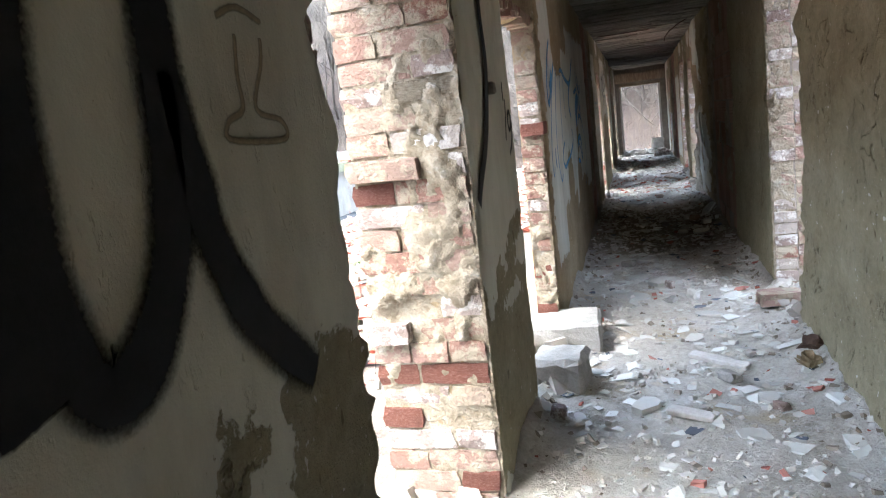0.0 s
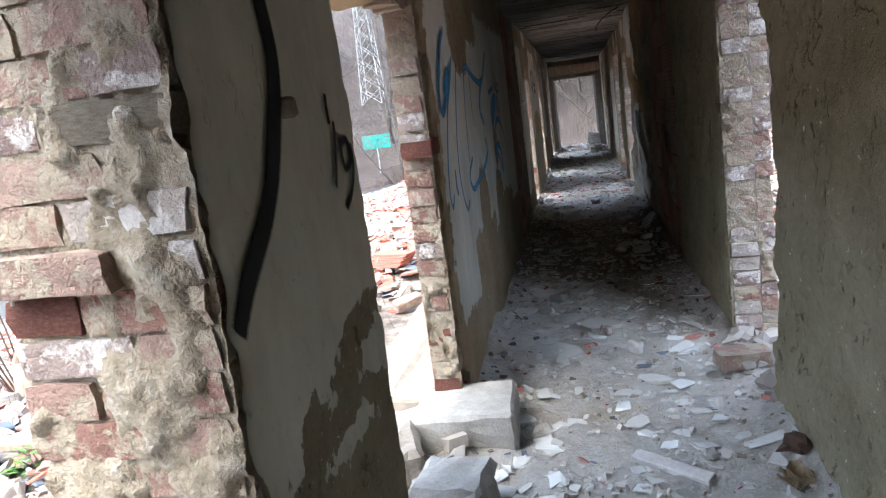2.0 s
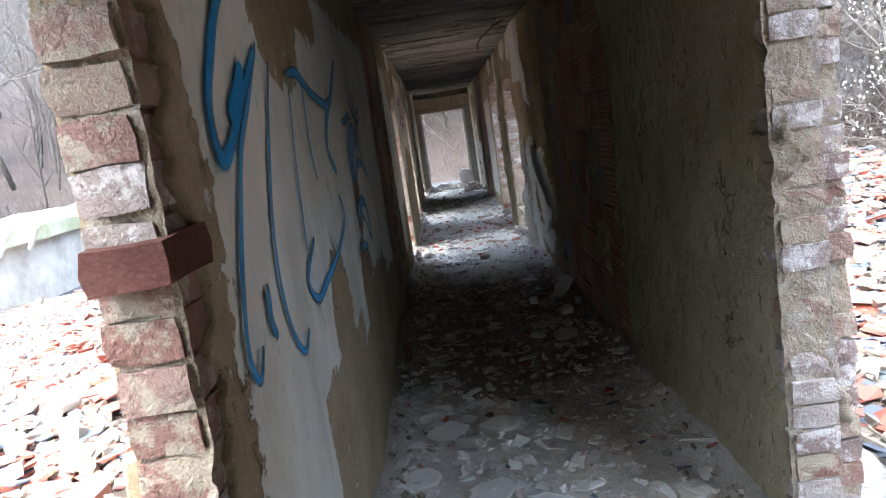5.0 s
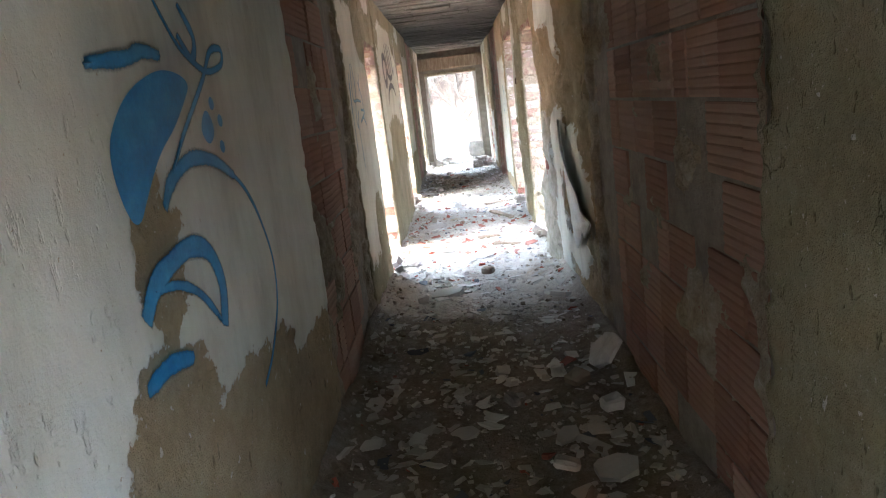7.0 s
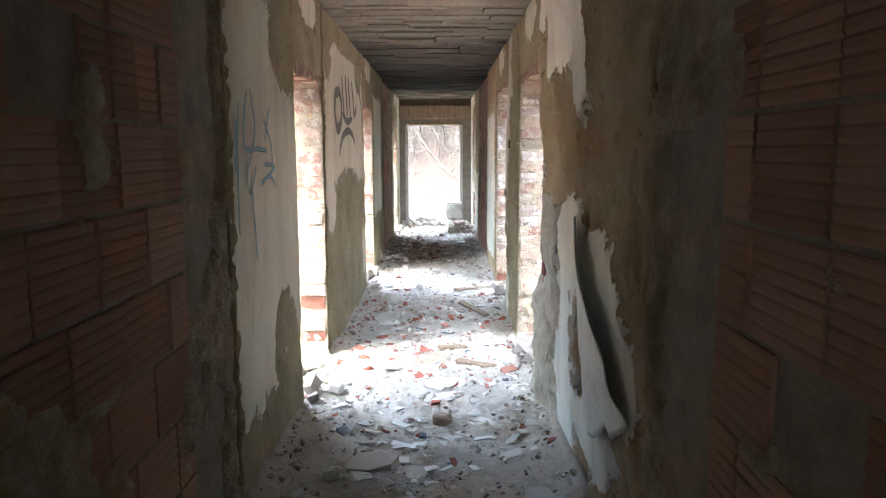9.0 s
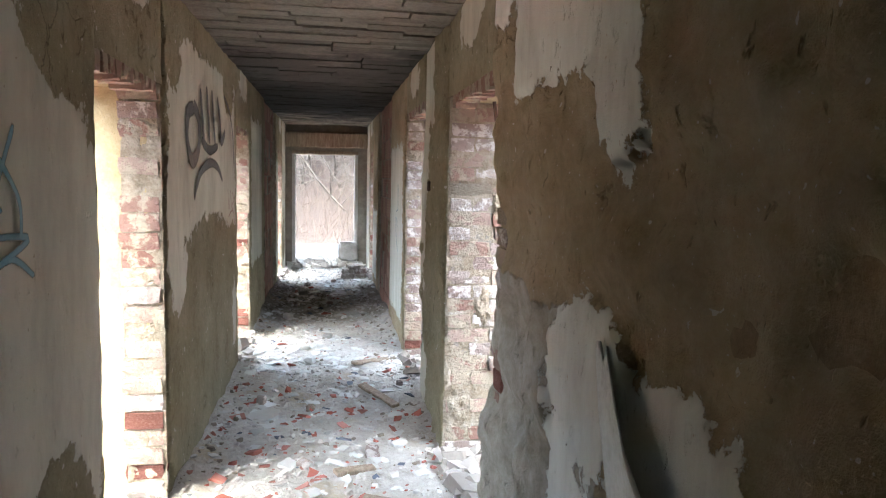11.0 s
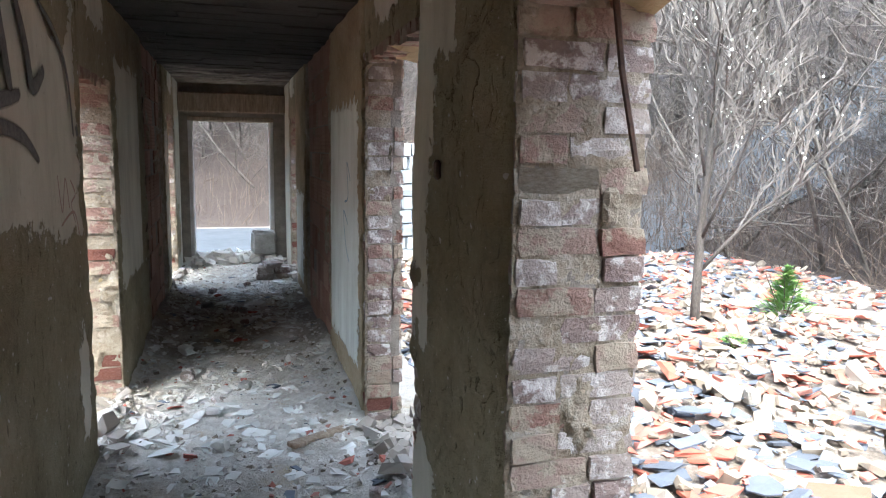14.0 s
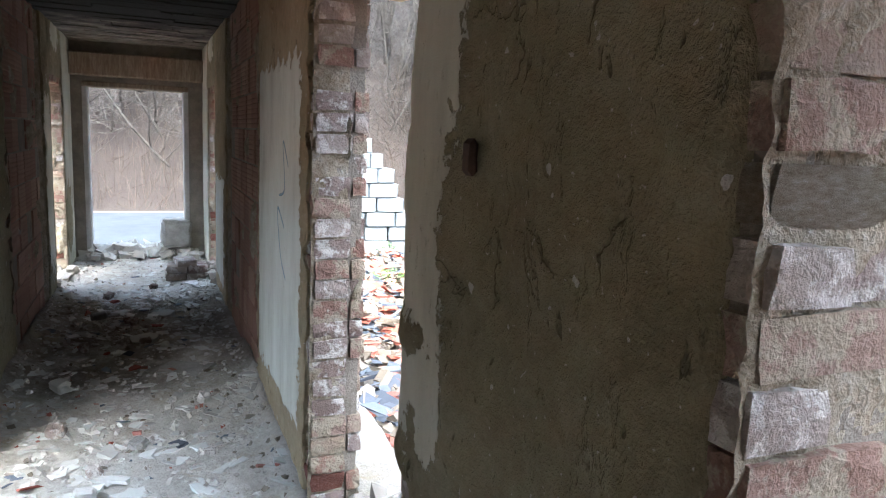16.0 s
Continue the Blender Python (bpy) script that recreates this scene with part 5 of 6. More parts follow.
def brush(name, n, sampler, lo, hi, rad, material, label, seed):
    """Thin bent stems as one mesh."""
    g = np.random.default_rng(seed)
    x, y = sampler(g, n)
    z = ground_z(x, y) - 0.03
    ln = g.uniform(lo, hi, n)
    a, tilt = g.uniform(0, 6.28, n), np.abs(g.normal(0, 0.85, n))
    d = np.stack([np.cos(a) * np.sin(tilt), np.sin(a) * np.sin(tilt), np.cos(tilt)], -1)
    side = np.stack([-np.sin(a), np.cos(a), 0 * a], -1)
    upv = np.cross(d, side)
    V = []
    base = np.stack([x, y, z], -1)
    for t, w in ((0, 1), (0.5, 0.7), (1.0, 0.3)):
        c = base + d * (ln * t)[:, None] + g.normal(0, 0.12, (n, 3)) * (ln * t)[:, None] * 0.5
        for k in range(3):
            V.append(c + (side * math.cos(2.09 * k) + upv * math.sin(2.09 * k)) * (rad * w))
    V = np.stack(V, 1)
    F = []
    for lev in (0, 3):
        for k in range(3):
            F.append((lev + k, lev + (k + 1) % 3, lev + 3 + (k + 1) % 3, lev + 3 + k))
    F = (np.array(F)[None] + 9 * np.arange(n)[:, None, None]).reshape(-1, 4)
    tagged(new(name, mesh_of(name, V.reshape(-1, 3), F, material)), label, "brush", kind="stuff")


brush("dry_brush", 9000, lambda g, n: (8.3 + np.abs(g.normal(0, 5.5, n)), g.uniform(8, 38, n)), 0.5, 2.2, 0.007, M_BRUSH, "tangle of dry brown stems on the hillside", 4)
brush("dry_brush", 4000, lambda g, n: (g.uniform(-9, 11, n), 30.6 + np.abs(g.normal(0, 7, n))), 0.3, 1.2, 0.008, M_BRUSH, "tangle of dry brown stems above the road", 5)
brush("dry_brush", 5000, lambda g, n: (-18.5 - np.abs(g.normal(0, 6, n)), g.uniform(0, 60, n)), 0.6, 3.0, 0.014, M_TWIG, "undergrowth of thin grey stems", 6)
brush("dry_grass", 1800, lambda g, n: (g.uniform(-8, -1.3, n), g.uniform(2, 14, n)), 0.08, 0.3, 0.003, M_BRUSH, "dry grass stalks in the rubble", 7)


def leaf_clump(name, x, y, z, rad, h, n, leaf, material, label, category, seed, stem=None, cone=False):
    g = random.Random(seed)
    base = tagged(new(name), label, category)
    bm = bmesh.new()
    for _ in range(n):
        t = g.random()
        rr = rad * (1 - t if cone else math.sqrt(1 - (t * 0.9) ** 2)) * math.sqrt(g.random())
        a = g.uniform(0, 6.28)
        p = Vector((rr * math.cos(a), rr * math.sin(a), h * t + 0.02))
        d = Vector((math.cos(a), math.sin(a), g.uniform(-0.1, 0.9))).normalized()
        q = d.cross(Vector((0, 0, 1))).normalized()
        s = leaf * g.uniform(0.6, 1.3)
        vs = [bm.verts.new(p + o) for o in (-d * s, q * s * 0.35 + Vector((0, 0, s * 0.12)), d * s, -q * s * 0.35 + Vector((0, 0, s * 0.12)))]
        bm.faces.new(vs)
    part("leaves", from_bm("leaves", bm, material), base)
    bm = bmesh.new()
    for _ in range(stem or 5):
        a = g.uniform(0, 6.28)
        tube(bm, [(0, 0, -0.05), (rad * 0.35 * math.cos(a), rad * 0.35 * math.sin(a), h * 0.5), (rad * 0.6 * math.cos(a), rad * 0.6 * math.sin(a), h * 0.9)], 0.006, 0.003, 4)
    part("stems", from_bm("stems", bm, M_BRUSH), base)
    base.matrix_world = Matrix.Translation((x, y, z))


def gzf(x, y):
    return float(ground_z(x, y))


leaf_clump("fir_seedling", 5.95, 17.45, gzf(5.95, 17.45), 0.38, 0.55, 420, 0.06, M_LEAF, "small green fir seedling in the rubble", "seedling", 1, cone=True)
for i, (x, y, rd) in enumerate(((-3.6, 6.3, 0.28), (-3.1, 7.4, 0.2), (-7.6, 12.6, 0.5), (-1.9, 5.3, 0.25), (-2.2, 4.7, 0.3), (-1.75, 6.2, 0.16), (4.6, 16.6, 0.15), (3.0, 20.5, 0.25), (-2.9, 4.4, 0.22), (-3.6, 12, 0.2), (3.6, 22.6, 0.3))):
    leaf_clump("weed_clump", x, y, gzf(x, y), rd, rd * 0.7, 120, 0.035, M_LEAF, "low green weed growing through rubble", "weed", 20 + i)

# young blossoming tree on the rubble, stump with suckers
sap = tagged(new("blossoming_sapling"), "young bare tree with sparse white blossom", "tree")
a, b = tree_meshes(12, h=3.6, r0=0.055, levels=4, lean=0.08, spread=0.55, first=0.25)
part("trunk", a, sap)
part("crown", b, sap)
bm = bmesh.new()
g = random.Random(8)
pts = [v.co.copy() for v in b.vertices]
for _ in range(260):
    p = g.choice(pts)
    if p.z > 1.6:
        m = Matrix.Translation(p) @ pose(0, 0, 0, g.uniform(0, 180), g.uniform(0, 180), 0)
        bmesh.ops.create_circle(bm, cap_ends=True, segments=5, radius=g.uniform(0.009, 0.018), matrix=m)
part("blossom", from_bm("blossom", bm, M_BLOSSOM), sap, "small white blossoms")
sap.matrix_world = Matrix.Translation((4.83, 17.47, gzf(4.83, 17.47)))
for i, (x, y) in enumerate(((7.6, 14.6), (9.2, 10.2), (8.6, 12.4))):
    bl = tagged(new("blossoming_bush"), "thin bush with pale new leaves and blossom", "bush")
    a, b = tree_meshes(40 + i, h=3.2, r0=0.035, levels=3, lean=0.5, spread=0.9, first=0.1)
    part("trunk", a, bl)
    part("crown", b, bl)
    bm = bmesh.new()
    pts = [v.co.copy() for v in b.vertices]
    for _ in range(300):
        p = g.choice(pts)
        bmesh.ops.create_circle(bm, cap_ends=True, segments=5, radius=g.uniform(0.015, 0.03), matrix=Matrix.Translation(p) @ pose(0, 0, 0, g.uniform(0, 180), g.uniform(0, 180), 0))
    part("blossom", from_bm("blossom", bm, M_BLOSSOM), bl, "pale blossoms and buds")
    bl.matrix_world = Matrix.Translation((x, y, gzf(x, y)))
st = tagged(new("tree_stump"), "rotten brown stump with thin suckers", "stump")
bm = bmesh.new()
tube(bm, [(0, 0, -0.1), (0.02, 0, 0.12), (0.0, 0.03, 0.3), (0.03, 0.0, 0.42)], 0.12, 0.06, 9)
for v in bm.verts:
    v.co += Vector((noise.noise(v.co * 14), noise.noise(v.co * 14 + Vector((3, 1, 0))), noise.noise(v.co * 11))) * 0.035
part("trunk", from_bm("trunk", bm, M_TIMBER), st)
for i in range(9):
    bm = bmesh.new()
    x, y = g.uniform(-0.5, 0.2), g.uniform(-0.3, 0.3)
    tube(bm, [(x * 0.2, y * 0.2, 0), (x * 0.6, y * 0.6, 0.5), (x * 1.6, y * 1.6, 1.0), (x * 2.2, y * 2.2, g.uniform(1.2, 1.7))], 0.009, 0.003, 4)
    part("sucker", from_bm("sucker", bm, M_BRUSH), st)
st.matrix_world = Matrix.Translation((-4.4, 5.95, gzf(-4.4, 5.95)))

# ---- rubble ----


def on_ground(x, y, lift=0.0):
    return np.stack([x, y, ground_z(x, y) + lift], -1)


def on_floor(x, y, lift=0.0):
    return np.stack([x, y, floor_z(x, y) + lift - 0.004], -1)


def left_field(g, n, k=1.0):
    x = -1.35 - np.abs(g.normal(0, 3.6 * k, n)) - g.random(n) * 1.0
    y = g.uniform(1.0, 21.5, n)
    keep = x > -11.4
    return x[keep], y[keep]


def right_field(g, n):
    x = 1.6 + g.random(n) ** 1.4 * 6.8
    y = g.uniform(3.5, 23.0, n)
    return x, y


g = np.random.default_rng(101)
for i, (mat, nl, nr, lo, hi, fl, tl, lab) in enumerate((
        (M_TILE, 9500, 4200, 0.05, 0.19, 0.16, 0.22, "heap of broken red roof tiles"),
        (M_RUBBLE, 5200, 800, 0.03, 0.16, 0.42, 0.35, "pale lumps of plaster and mortar"),
        (M_SLATE, 1500, 6000, 0.04, 0.17, 0.12, 0.2, "dark blue-grey slate shards"),
        (M_EARTH, 3000, 5200, 0.03, 0.12, 0.4, 0.35, "brown crumbs of brick and earth"))):
    for side, n in (("l", nl), ("r", nr)):
        x, y = left_field(g, n) if side == "l" else right_field(g, n)
        if side == "l" and mat is M_TILE:
            keep = (y > 6.5) | (g.random(len(x)) < 0.45)
            x, y = x[keep], y[keep]
        sz = lo + (hi - lo) * g.random(len(x)) ** 1.8
        shards("rubble_heap", on_ground(x, y, g.random(len(x)) * 0.07), sz, fl, tl, mat, lab, "rubble", 200 + 10 * i + (side == "r"))

# crumbs and flakes on the corridor floor
for i, (mat, n, lo, hi, fl, tl, lab) in enumerate((
        (M_CHALK, 12000, 0.006, 0.036, 0.5, 0.4, "pale mortar crumbs over the floor"),
        (M_FLAKE, 5200, 0.012, 0.10, 0.10, 0.12, "fallen flakes of pale paint and plaster"),
        (M_EARTH, 2600, 0.006, 0.035, 0.5, 0.4, "brown mortar crumbs over the floor"),
        (M_TILE, 500, 0.015, 0.07, 0.3, 0.3, "small red brick bits over the floor"),
        (M_SLATE, 350, 0.02, 0.08, 0.12, 0.15, "dark shards over the floor"))):
    x = g.uniform(-0.46, 0.97, n)
    y = g.uniform(1.2, 22.0, n)
    if mat is M_EARTH:
        edge = g.random(n) < 0.5
        x = np.where(edge, np.where(g.random(n) < 0.5, L + np.abs(g.normal(0, 0.12, n)) + 0.02, R - np.abs(g.normal(0, 0.12, n)) - 0.02), x)
    if mat is M_TILE:
        y = np.where(g.random(n) < 0.5, g.normal(13.3, 0.9, n), y)
    sz = lo + (hi - lo) * g.random(n) ** 3.2
    shards("floor_crumbs", on_floor(x, y), sz, fl, tl, mat, lab, "debris", 300 + i)
# thresholds of the openings
x = np.concatenate([g.uniform(-1.5, -0.4, 900), g.uniform(0.95, 1.8, 1300)])
y = np.concatenate([g.choice((2.0, 4.0, 12.2, 15.8, 20.7), 900), g.choice((5.0, 12.7, 15.0, 20.7), 1300)]) + g.uniform(-0.5, 0.5, 2200)
shards("threshold_rubble", np.stack([x, y, np.maximum(floor_z(x, y), ground_z(x, y)) + 0.0], -1), 0.02 + 0.09 * g.random(2200) ** 2, 0.5, 0.4, M_RUBBLE, "pale rubble lying across the thresholds", "rubble", 333)
x, y = g.uniform(-0.42, 0.9, 420), g.normal(22.15, 0.14, 420)
shards("sill_rubble", np.stack([x, y, -0.02 + 0.10 * g.random(420)], -1), 0.05 + 0.12 * g.random(420), 0.5, 0.35, M_CHALK, "low bank of rubble across the end doorway", "rubble", 334)


# ---- single things on the floor ----
def lay(name, mesh, x, y, label, category, rz=0.0, rx=0.0, ry=0.0, z=None, group=""):
    ob = tagged(new(name, mesh), label, category, group)
    ob.matrix_world = pose(x, y, (float(floor_z(x, y)) if z is None else z) - 0.006, rx, ry, rz)
    return ob


lay("concrete_block", rough_box("concrete_block", 0.48, 0.42, 0.21, M_CONC, 1, 3, 0.014, 0.02), -0.45, 4.42, "large grey concrete block with a pale dusty top", "concrete block", rz=4, z=0.0)
lay("concrete_block", rough_box("concrete_block", 0.30, 0.30, 0.21, M_CONC, 2, 3, 0.018, 0.025), -0.40, 3.72, "small broken concrete lump by the pier", "concrete block", rz=-6, z=0.0)
lay("concrete_block", rough_box("concrete_block", 0.18, 0.34, 0.20, M_GREYMORTAR, 3, 2, 0.018, 0.025), -0.70, 4.05, "dark damp chunk of concrete", "concrete block", rz=20, z=0.0)
lay("brick", brick_mesh("loose_brick", M_BRICK, 91), 0.93, 4.98, "pale loose brick at the doorway", "brick", rz=5, z=0.12).scale = (0.26, 0.15, 0.085)
lay("rock", rough_box("rock", 0.12, 0.11, 0.08, M_MORTAR, 12, 2, 0.03, 0.04), 0.88, 3.85, "ochre mortar lump against the wall", "rubble lump", rz=30)
lay("rock", rough_box("rock", 0.10, 0.11, 0.08, M_RUST, 13, 2, 0.03, 0.035), 0.93, 4.02, "dark lump in the wall's foot", "rubble lump", rz=50)


def slab(name, outline, th, material):
    bm = bmesh.new()
    vs = [bm.verts.new((x, y, 0)) for x, y in outline]
    f = bm.faces.new(vs)
    e = bmesh.ops.extrude_face_region(bm, geom=[f])
    for v in e["geom"]:
        if isinstance(v, bmesh.types.BMVert):
            v.co.z += th
    bmesh.ops.recalc_face_normals(bm, faces=bm.faces[:])
    return from_bm(name, bm, material)


def shard_outline(w, d, seed):
    q = random.Random(seed)
    n = 7
    return [(w / 2 * math.cos(a) * q.uniform(0.75, 1.15), d / 2 * math.sin(a) * q.uniform(0.75, 1.15)) for a in (2 * math.pi * (k + q.uniform(-0.25, 0.25)) / n for k in range(n))]


for i, (x, y, w, d, rz, tilt) in enumerate(((-0.06, 5.48, 0.36, 0.26, -30, 5), (0.02, 6.15, 0.22, 0.20, 20, 4), (0.22, 5.92, 0.28, 0.22, -25, 3), (-0.30, 6.30, 0.2, 0.16, 10, 6), (-0.16, 6.7, 0.26, 0.2, 40, 5), (0.10, 6.75, 0.2, 0.14, 0, 4), (0.48, 5.0, 0.22, 0.09, -35, 6), (0.35, 4.5, 0.14, 0.1, 30, 8), (0.0, 10.95, 0.26, 0.2, 20, 6), (0.2, 10.9, 0.22, 0.16, -20, 6), (-0.15, 14.0, 0.28, 0.18, 35, 8), (0.05, 3.4, 0.15, 0.12, 10, 7), (0.5, 3.1, 0.14, 0.16, 60, 8), (0.62, 3.5, 0.12, 0.1, 60, 8), (0.35, 12.1, 0.25, 0.2, 20, 6), (0.55, 17.6, 0.50, 0.34, -15, 7), (0.3, 18.4, 0.24, 0.2, 10, 6), (0.45, 19.2, 0.2, 0.16, 10, 6), (0.1, 8.6, 0.14, 0.12, 10, 9), (0.55, 8.4, 0.16, 0.1, 50, 9), (0.7, 8.1, 0.2, 0.16, 15, 9), (-0.35, 8.9, 0.16, 0.1, 75, 18))):
    lay("plaster_slab", slab("plaster_slab", shard_outline(w, d, i), 0.018 + 0.012 * (i % 3), M_FLAKE if i != 15 else M_CONC), x, y, "fallen flat piece of pale painted plaster" if i != 15 else "large grey slab fallen on the dark floor", "plaster slab", rz, tilt, -tilt * 0.6, group="fallen plaster slabs")
for i, (x, y, ln, rz) in enumerate(((0.45, 4.05, 0.34, -32), (0.25, 3.3, 0.22, -20), (0.68, 14.4, 0.5, -62), (0.70, 15.4, 0.45, 35), (0.45, 13.0, 0.24, 20), (0.62, 12.6, 0.3, -20))):
    bm = bmesh.new()
    bm_box(bm, -ln / 2, ln / 2, -0.035, 0.035, 0, 0.028)
    bmesh.ops.bevel(bm, geom=bm.edges[:], offset=0.005, segments=1, affect="EDGES")
    lay("wood_plank", from_bm("wood_plank", bm, M_TIMBER if i > 1 else M_WHITEWOOD), x, y, "broken weathered plank lying on the debris", "plank", rz, 3, 4, group="broken planks")
q = random.Random(4)
for i in range(46):
    x, y = q.uniform(-0.4, 0.9), q.uniform(2.6, 20.5)
    lay("brick_piece", rough_box("brick_piece", q.uniform(0.05, 0.13), q.uniform(0.05, 0.1), q.uniform(0.03, 0.07), q.choice((M_BRICK, M_CONC, M_CHALK, M_CHALK, M_BRICK_GREY)), i, 1, 0.012, 0.012), x, y, "broken bit of brick or mortar on the floor", "brick piece", q.uniform(0, 360), q.uniform(-10, 10), q.uniform(-10, 10), group="brick pieces")
# stack of bricks and a block by the end doorway
st = tagged(new("brick_stack"), "low stack of grey bricks by the doorway", "brick stack")
for i in range(5):
    ob = new("brick", BRICKS["grey"][i % 5])
    ob.parent = st
    ob.matrix_local = pose((0.0, 0.2, 0.02, 0.22, 0.1)[i], 0, (0.05, 0.05, 0.13, 0.13, 0.19)[i], 0, 0, (0, 3, -4, 2, 8)[i]) @ Matrix.Diagonal((0.2, 0.28, 0.075, 1))
st.matrix_world = Matrix.Translation((0.60, 20.6, 0.03))
lay("concrete_block", rough_box("concrete_block", 0.34, 0.3, 0.34, M_CONC, 22, 2, 0.03, 0.03), 0.66, 22.1, "rough concrete block on the doorway sill", "concrete block", z=0.16)
# sheet of paint curling off the east wall
U, V = np.meshgrid(np.linspace(0, 1, 16), np.linspace(0, 1, 40))
Y = 10.66 - 0.82 * V ** 1.2 + U * (0.16 + 0.42 * V) + 0.04 * vnoise(V * 11, U * 2, 66) * (1 - U)
Z = 1.27 - 0.62 * V - U * 0.25 * V + 0.03 * vnoise(U * 7, V * 6, 64)
X = R - 0.016 - 0.045 * (1 - U) ** 2 * np.sin(np.pi * np.clip(V * 0.8 + 0.2, 0, 1)) - 0.006 * np.abs(vnoise(V * 5, U * 3, 61))
me = mesh_of("paint_sheet", np.stack([X, Y, Z], -1).reshape(-1, 3), grid_faces(40, 16), M_SHEET, True)
tagged(new("paint_sheet", me), "pale sheet of paint curling off the wall", "paint sheet").modifiers.new("thick", "SOLIDIFY").thickness = 0.004
lay("plaster_slab", slab("plaster_slab", shard_outline(0.34, 0.24, 71), 0.03, M_FLAKE), 0.84, 10.5, "pale plaster piece lying at the wall's foot", "plaster slab", rz=80, rx=6, ry=14)

lay("board_piece", slab("board_piece", shard_outline(0.24, 0.27, 81), 0.02, M_WHITEWOOD), 0.87, 9.1, "white board piece leaning on the block wall", "board", rz=8, ry=-48, z=0.14)

# ---- single things in the rubble outside ----
def drop(name, mesh, x, y, label, category, rz=0.0, rx=0.0, ry=0.0, lift=0.03, group=""):
    ob = tagged(new(name, mesh), label, category, group)
    ob.matrix_world = pose(x, y, gzf(x, y) + lift, rx, ry, rz)
    return ob


drop("brick", rough_box("loose_brick", 0.13, 0.11, 0.25, M_MORTAR, 31, 1, 0.01, 0.012), -1.55, 6.3, "ochre brick standing upright in rubble", "brick", 20, 4, 5, 0.15)
for i, (x, y) in enumerate(((-1.5, 5.9), (-1.35, 6.9), (-2.0, 6.6), (-2.6, 6.0), (-1.6, 5.5))):
    drop("brick", rough_box("loose_brick", 0.25, 0.12, 0.09, (M_BRICK_RED, M_BRICK, M_TILE)[i % 3], 35 + i, 1, 0.012, 0.012), x, y, "loose red brick lying in the rubble", "brick", 37 * i, 12, -9, 0.05, "loose bricks")
for i, (x, y, ln, rz) in enumerate(((-2.6, 4.6, 2.2, 14), (-3.2, 6.4, 1.3, 40), (-4.6, 7.2, 1.6, -20), (-5.5, 9.5, 1.8, 30), (2.2, 16.0, 1.1, 30), (6.6, 17.5, 2.2, -18), (7.4, 15.0, 2.6, -35), (3.0, 6.6, 1.2, 20), (2.4, 8.2, 1.0, -25), (-8.5, 14, 2.4, 60))):
    bm = bmesh.new()
    bm_box(bm, -ln / 2, ln / 2, -0.06, 0.06, 0, 0.05)
    bmesh.ops.bevel(bm, geom=bm.edges[:], offset=0.008, segments=1, affect="EDGES")
    drop("timber", from_bm("timber", bm, M_WHITEWOOD if i % 3 == 2 else M_TIMBER), x, y, "weathered roof timber lying in the rubble", "timber", rz, 3, 4, 0.08, "fallen timbers")
tile = slab("roof_tile", [(-0.12, -0.2), (0.12, -0.2), (0.12, 0.2), (-0.12, 0.2)], 0.016, M_TILE)
stack = tagged(new("tile_stack"), "slumped stack of red roof tiles", "tile stack")
for i in range(6):
    part("tile", tile, stack, m=pose(i * 0.03, 0, i * 0.022, 0, -6, 4 * (i % 2)))
stack.matrix_world = pose(-1.9, 8.3, gzf(-1.9, 8.3) + 0.08, 0, 8, 70)
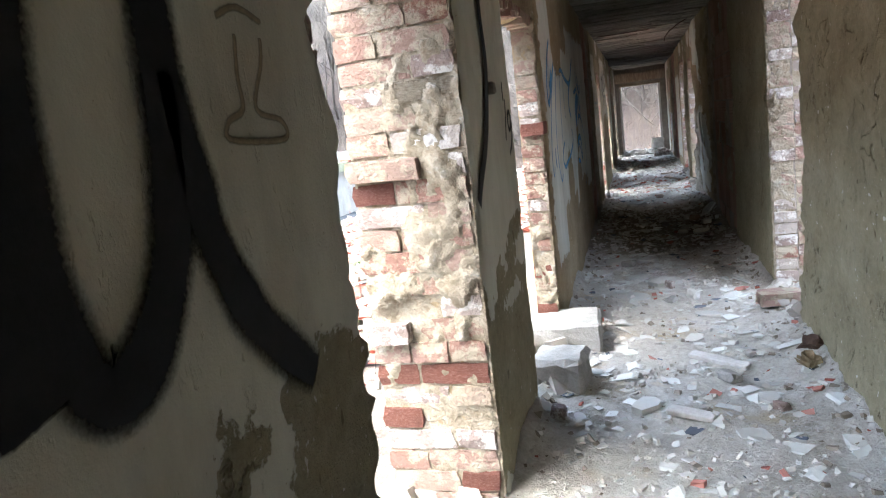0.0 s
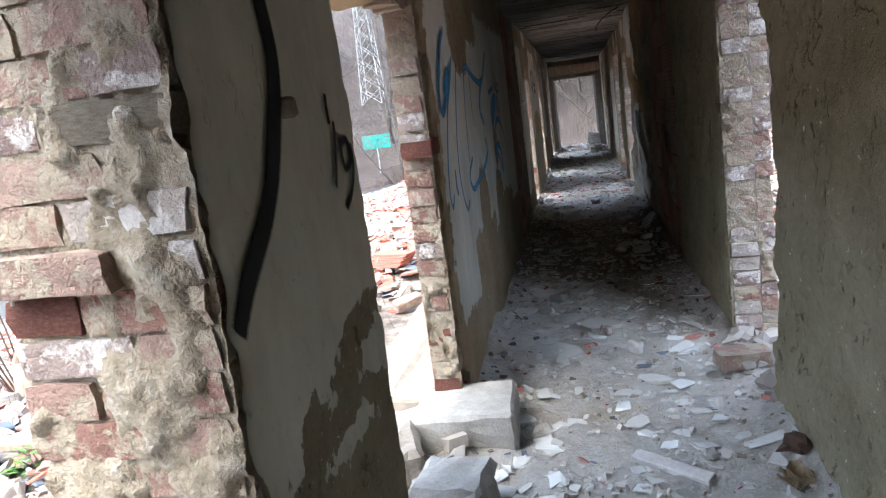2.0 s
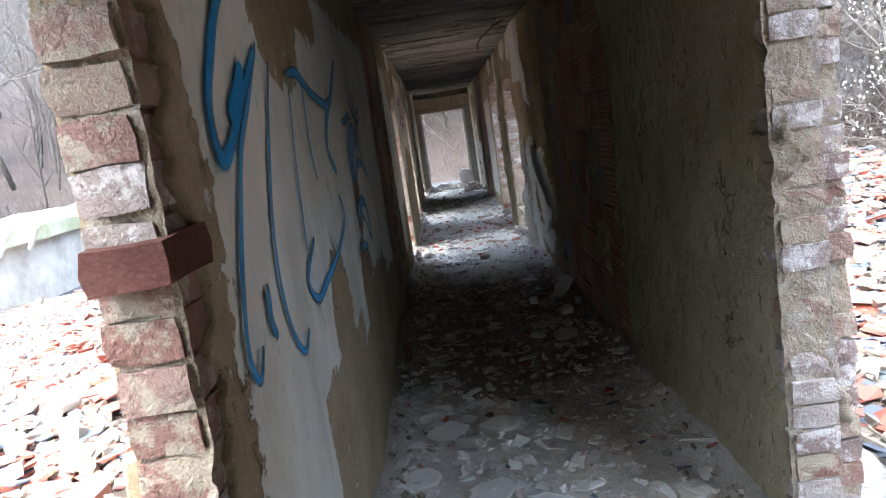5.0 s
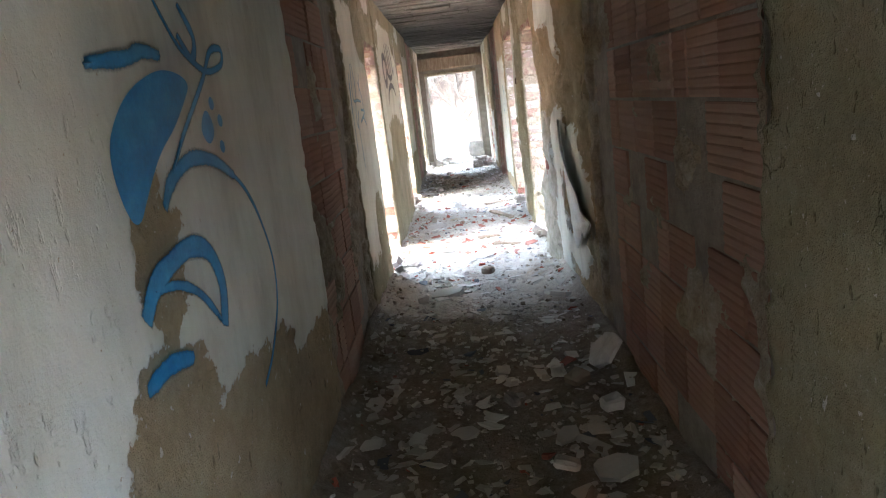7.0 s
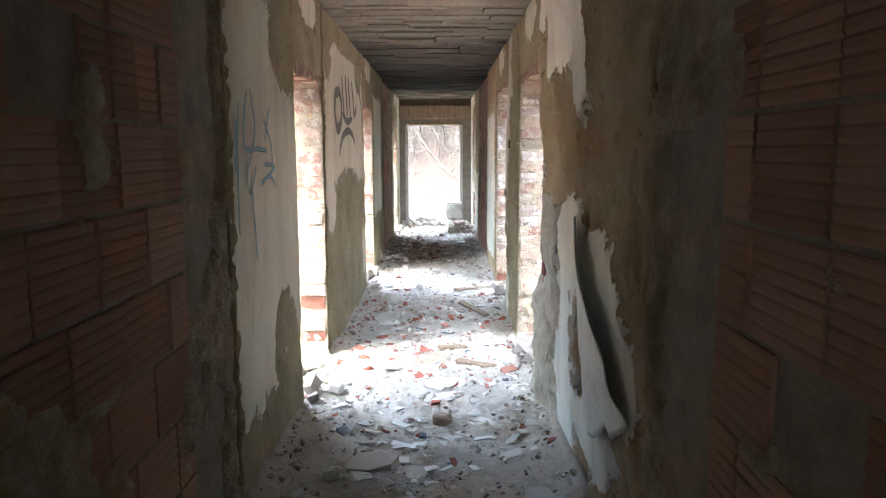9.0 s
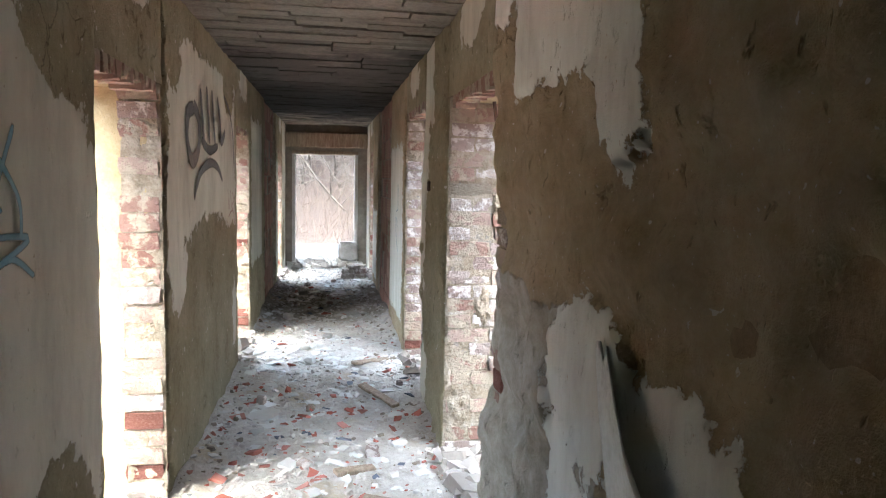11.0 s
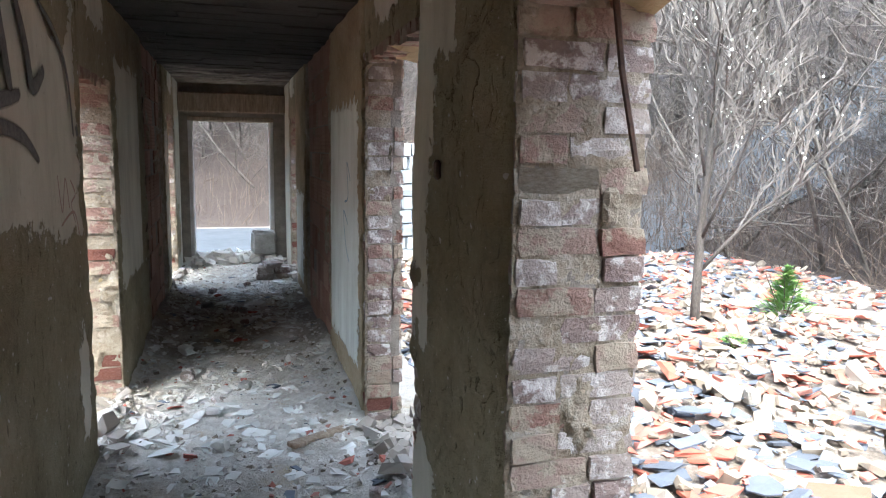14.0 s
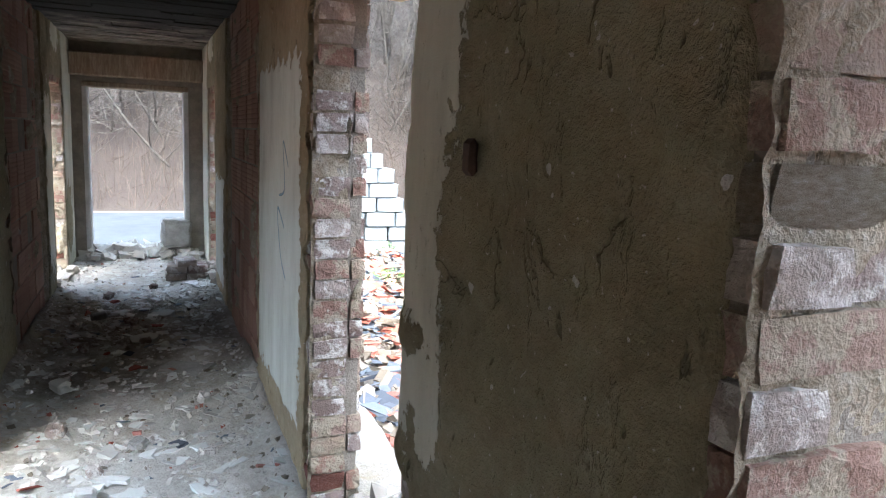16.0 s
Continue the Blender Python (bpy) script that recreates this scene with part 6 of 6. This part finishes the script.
for i in range(150):
    a, b = (q.uniform(-5.5, -1.3), q.uniform(2.2, 11)) if i < 90 else (q.uniform(1.7, 5.5), q.uniform(5, 20))
    if i % 3 == 0:
        drop("tile_piece", slab("tile_piece", shard_outline(q.uniform(0.16, 0.34), q.uniform(0.12, 0.22), i), 0.016, M_TILE), a, b, "broken red roof tile on the heap", "tile piece", q.uniform(0, 360), q.uniform(-18, 18), q.uniform(-18, 18), 0.07, "broken tiles")
    elif i % 3 == 1:
        drop("rubble_chunk", rough_box("rubble_chunk", q.uniform(0.1, 0.26), q.uniform(0.08, 0.2), q.uniform(0.05, 0.13), q.choice((M_CONC, M_RUBBLE, M_RUBBLE, M_BRICK)), i, 1, 0.025, 0.02), a, b, "pale chunk of broken masonry in the rubble", "rubble chunk", q.uniform(0, 360), q.uniform(-15, 15), q.uniform(-15, 15), 0.03, "masonry chunks")
    else:
        drop("slate_piece", slab("slate_piece", shard_outline(q.uniform(0.14, 0.32), q.uniform(0.12, 0.22), i), 0.010, M_SLATE), a, b, "dark slate piece on the heap", "slate piece", q.uniform(0, 360), q.uniform(-14, 14), q.uniform(-14, 14), 0.07, "slate pieces")

# ---- block pieces of the stripped walls ----
hollow_blocks(hollow_w, "west", 8.90, 10.08, seed=1)
hollow_blocks(hollow_e, "east", 7.45, 9.38, seed=2)
hollow_blocks(hollow_w2, "west", 18.05, 19.65, seed=3)
hollow_blocks(hollow_e2, "east", 17.15, 19.05, seed=4)


def render_rest(parent, side, y0, y1, seed):
    """Crusts of old render left on a stripped wall, thickest along its two ends."""
    face, s = (L, 1) if side == "west" else (R, -1)
    yy, zz = np.meshgrid(np.linspace(y0, y1, int((y1 - y0) / 0.018)), np.linspace(0.0, 2.58, 144))
    edge = np.exp(-np.minimum(yy - y0, y1 - yy) / 0.10)
    crust = smooth01(0.25, 0.62, 0.55 * fbm(yy * 3.2, zz * 3.2, seed, 5) + 0.95 * edge)
    depth = 0.045 - crust * (0.036 + 0.010 * fbm(yy * 18, zz * 18, seed + 7, 4))
    V = np.stack([face - s * depth, yy, zz], -1)
    part("render_rest", mesh_of("render_rest", V.reshape(-1, 3), grid_faces(*yy.shape), M_CRUST, True), parent, "crusts of old brown render")


render_rest(hollow_w, "west", 8.74, 10.36, 71)
render_rest(hollow_e, "east", 7.40, 9.73, 75)
render_rest(hollow_w2, "west", 18.0, 19.7, 79)
render_rest(hollow_e2, "east", 17.1, 19.1, 83)
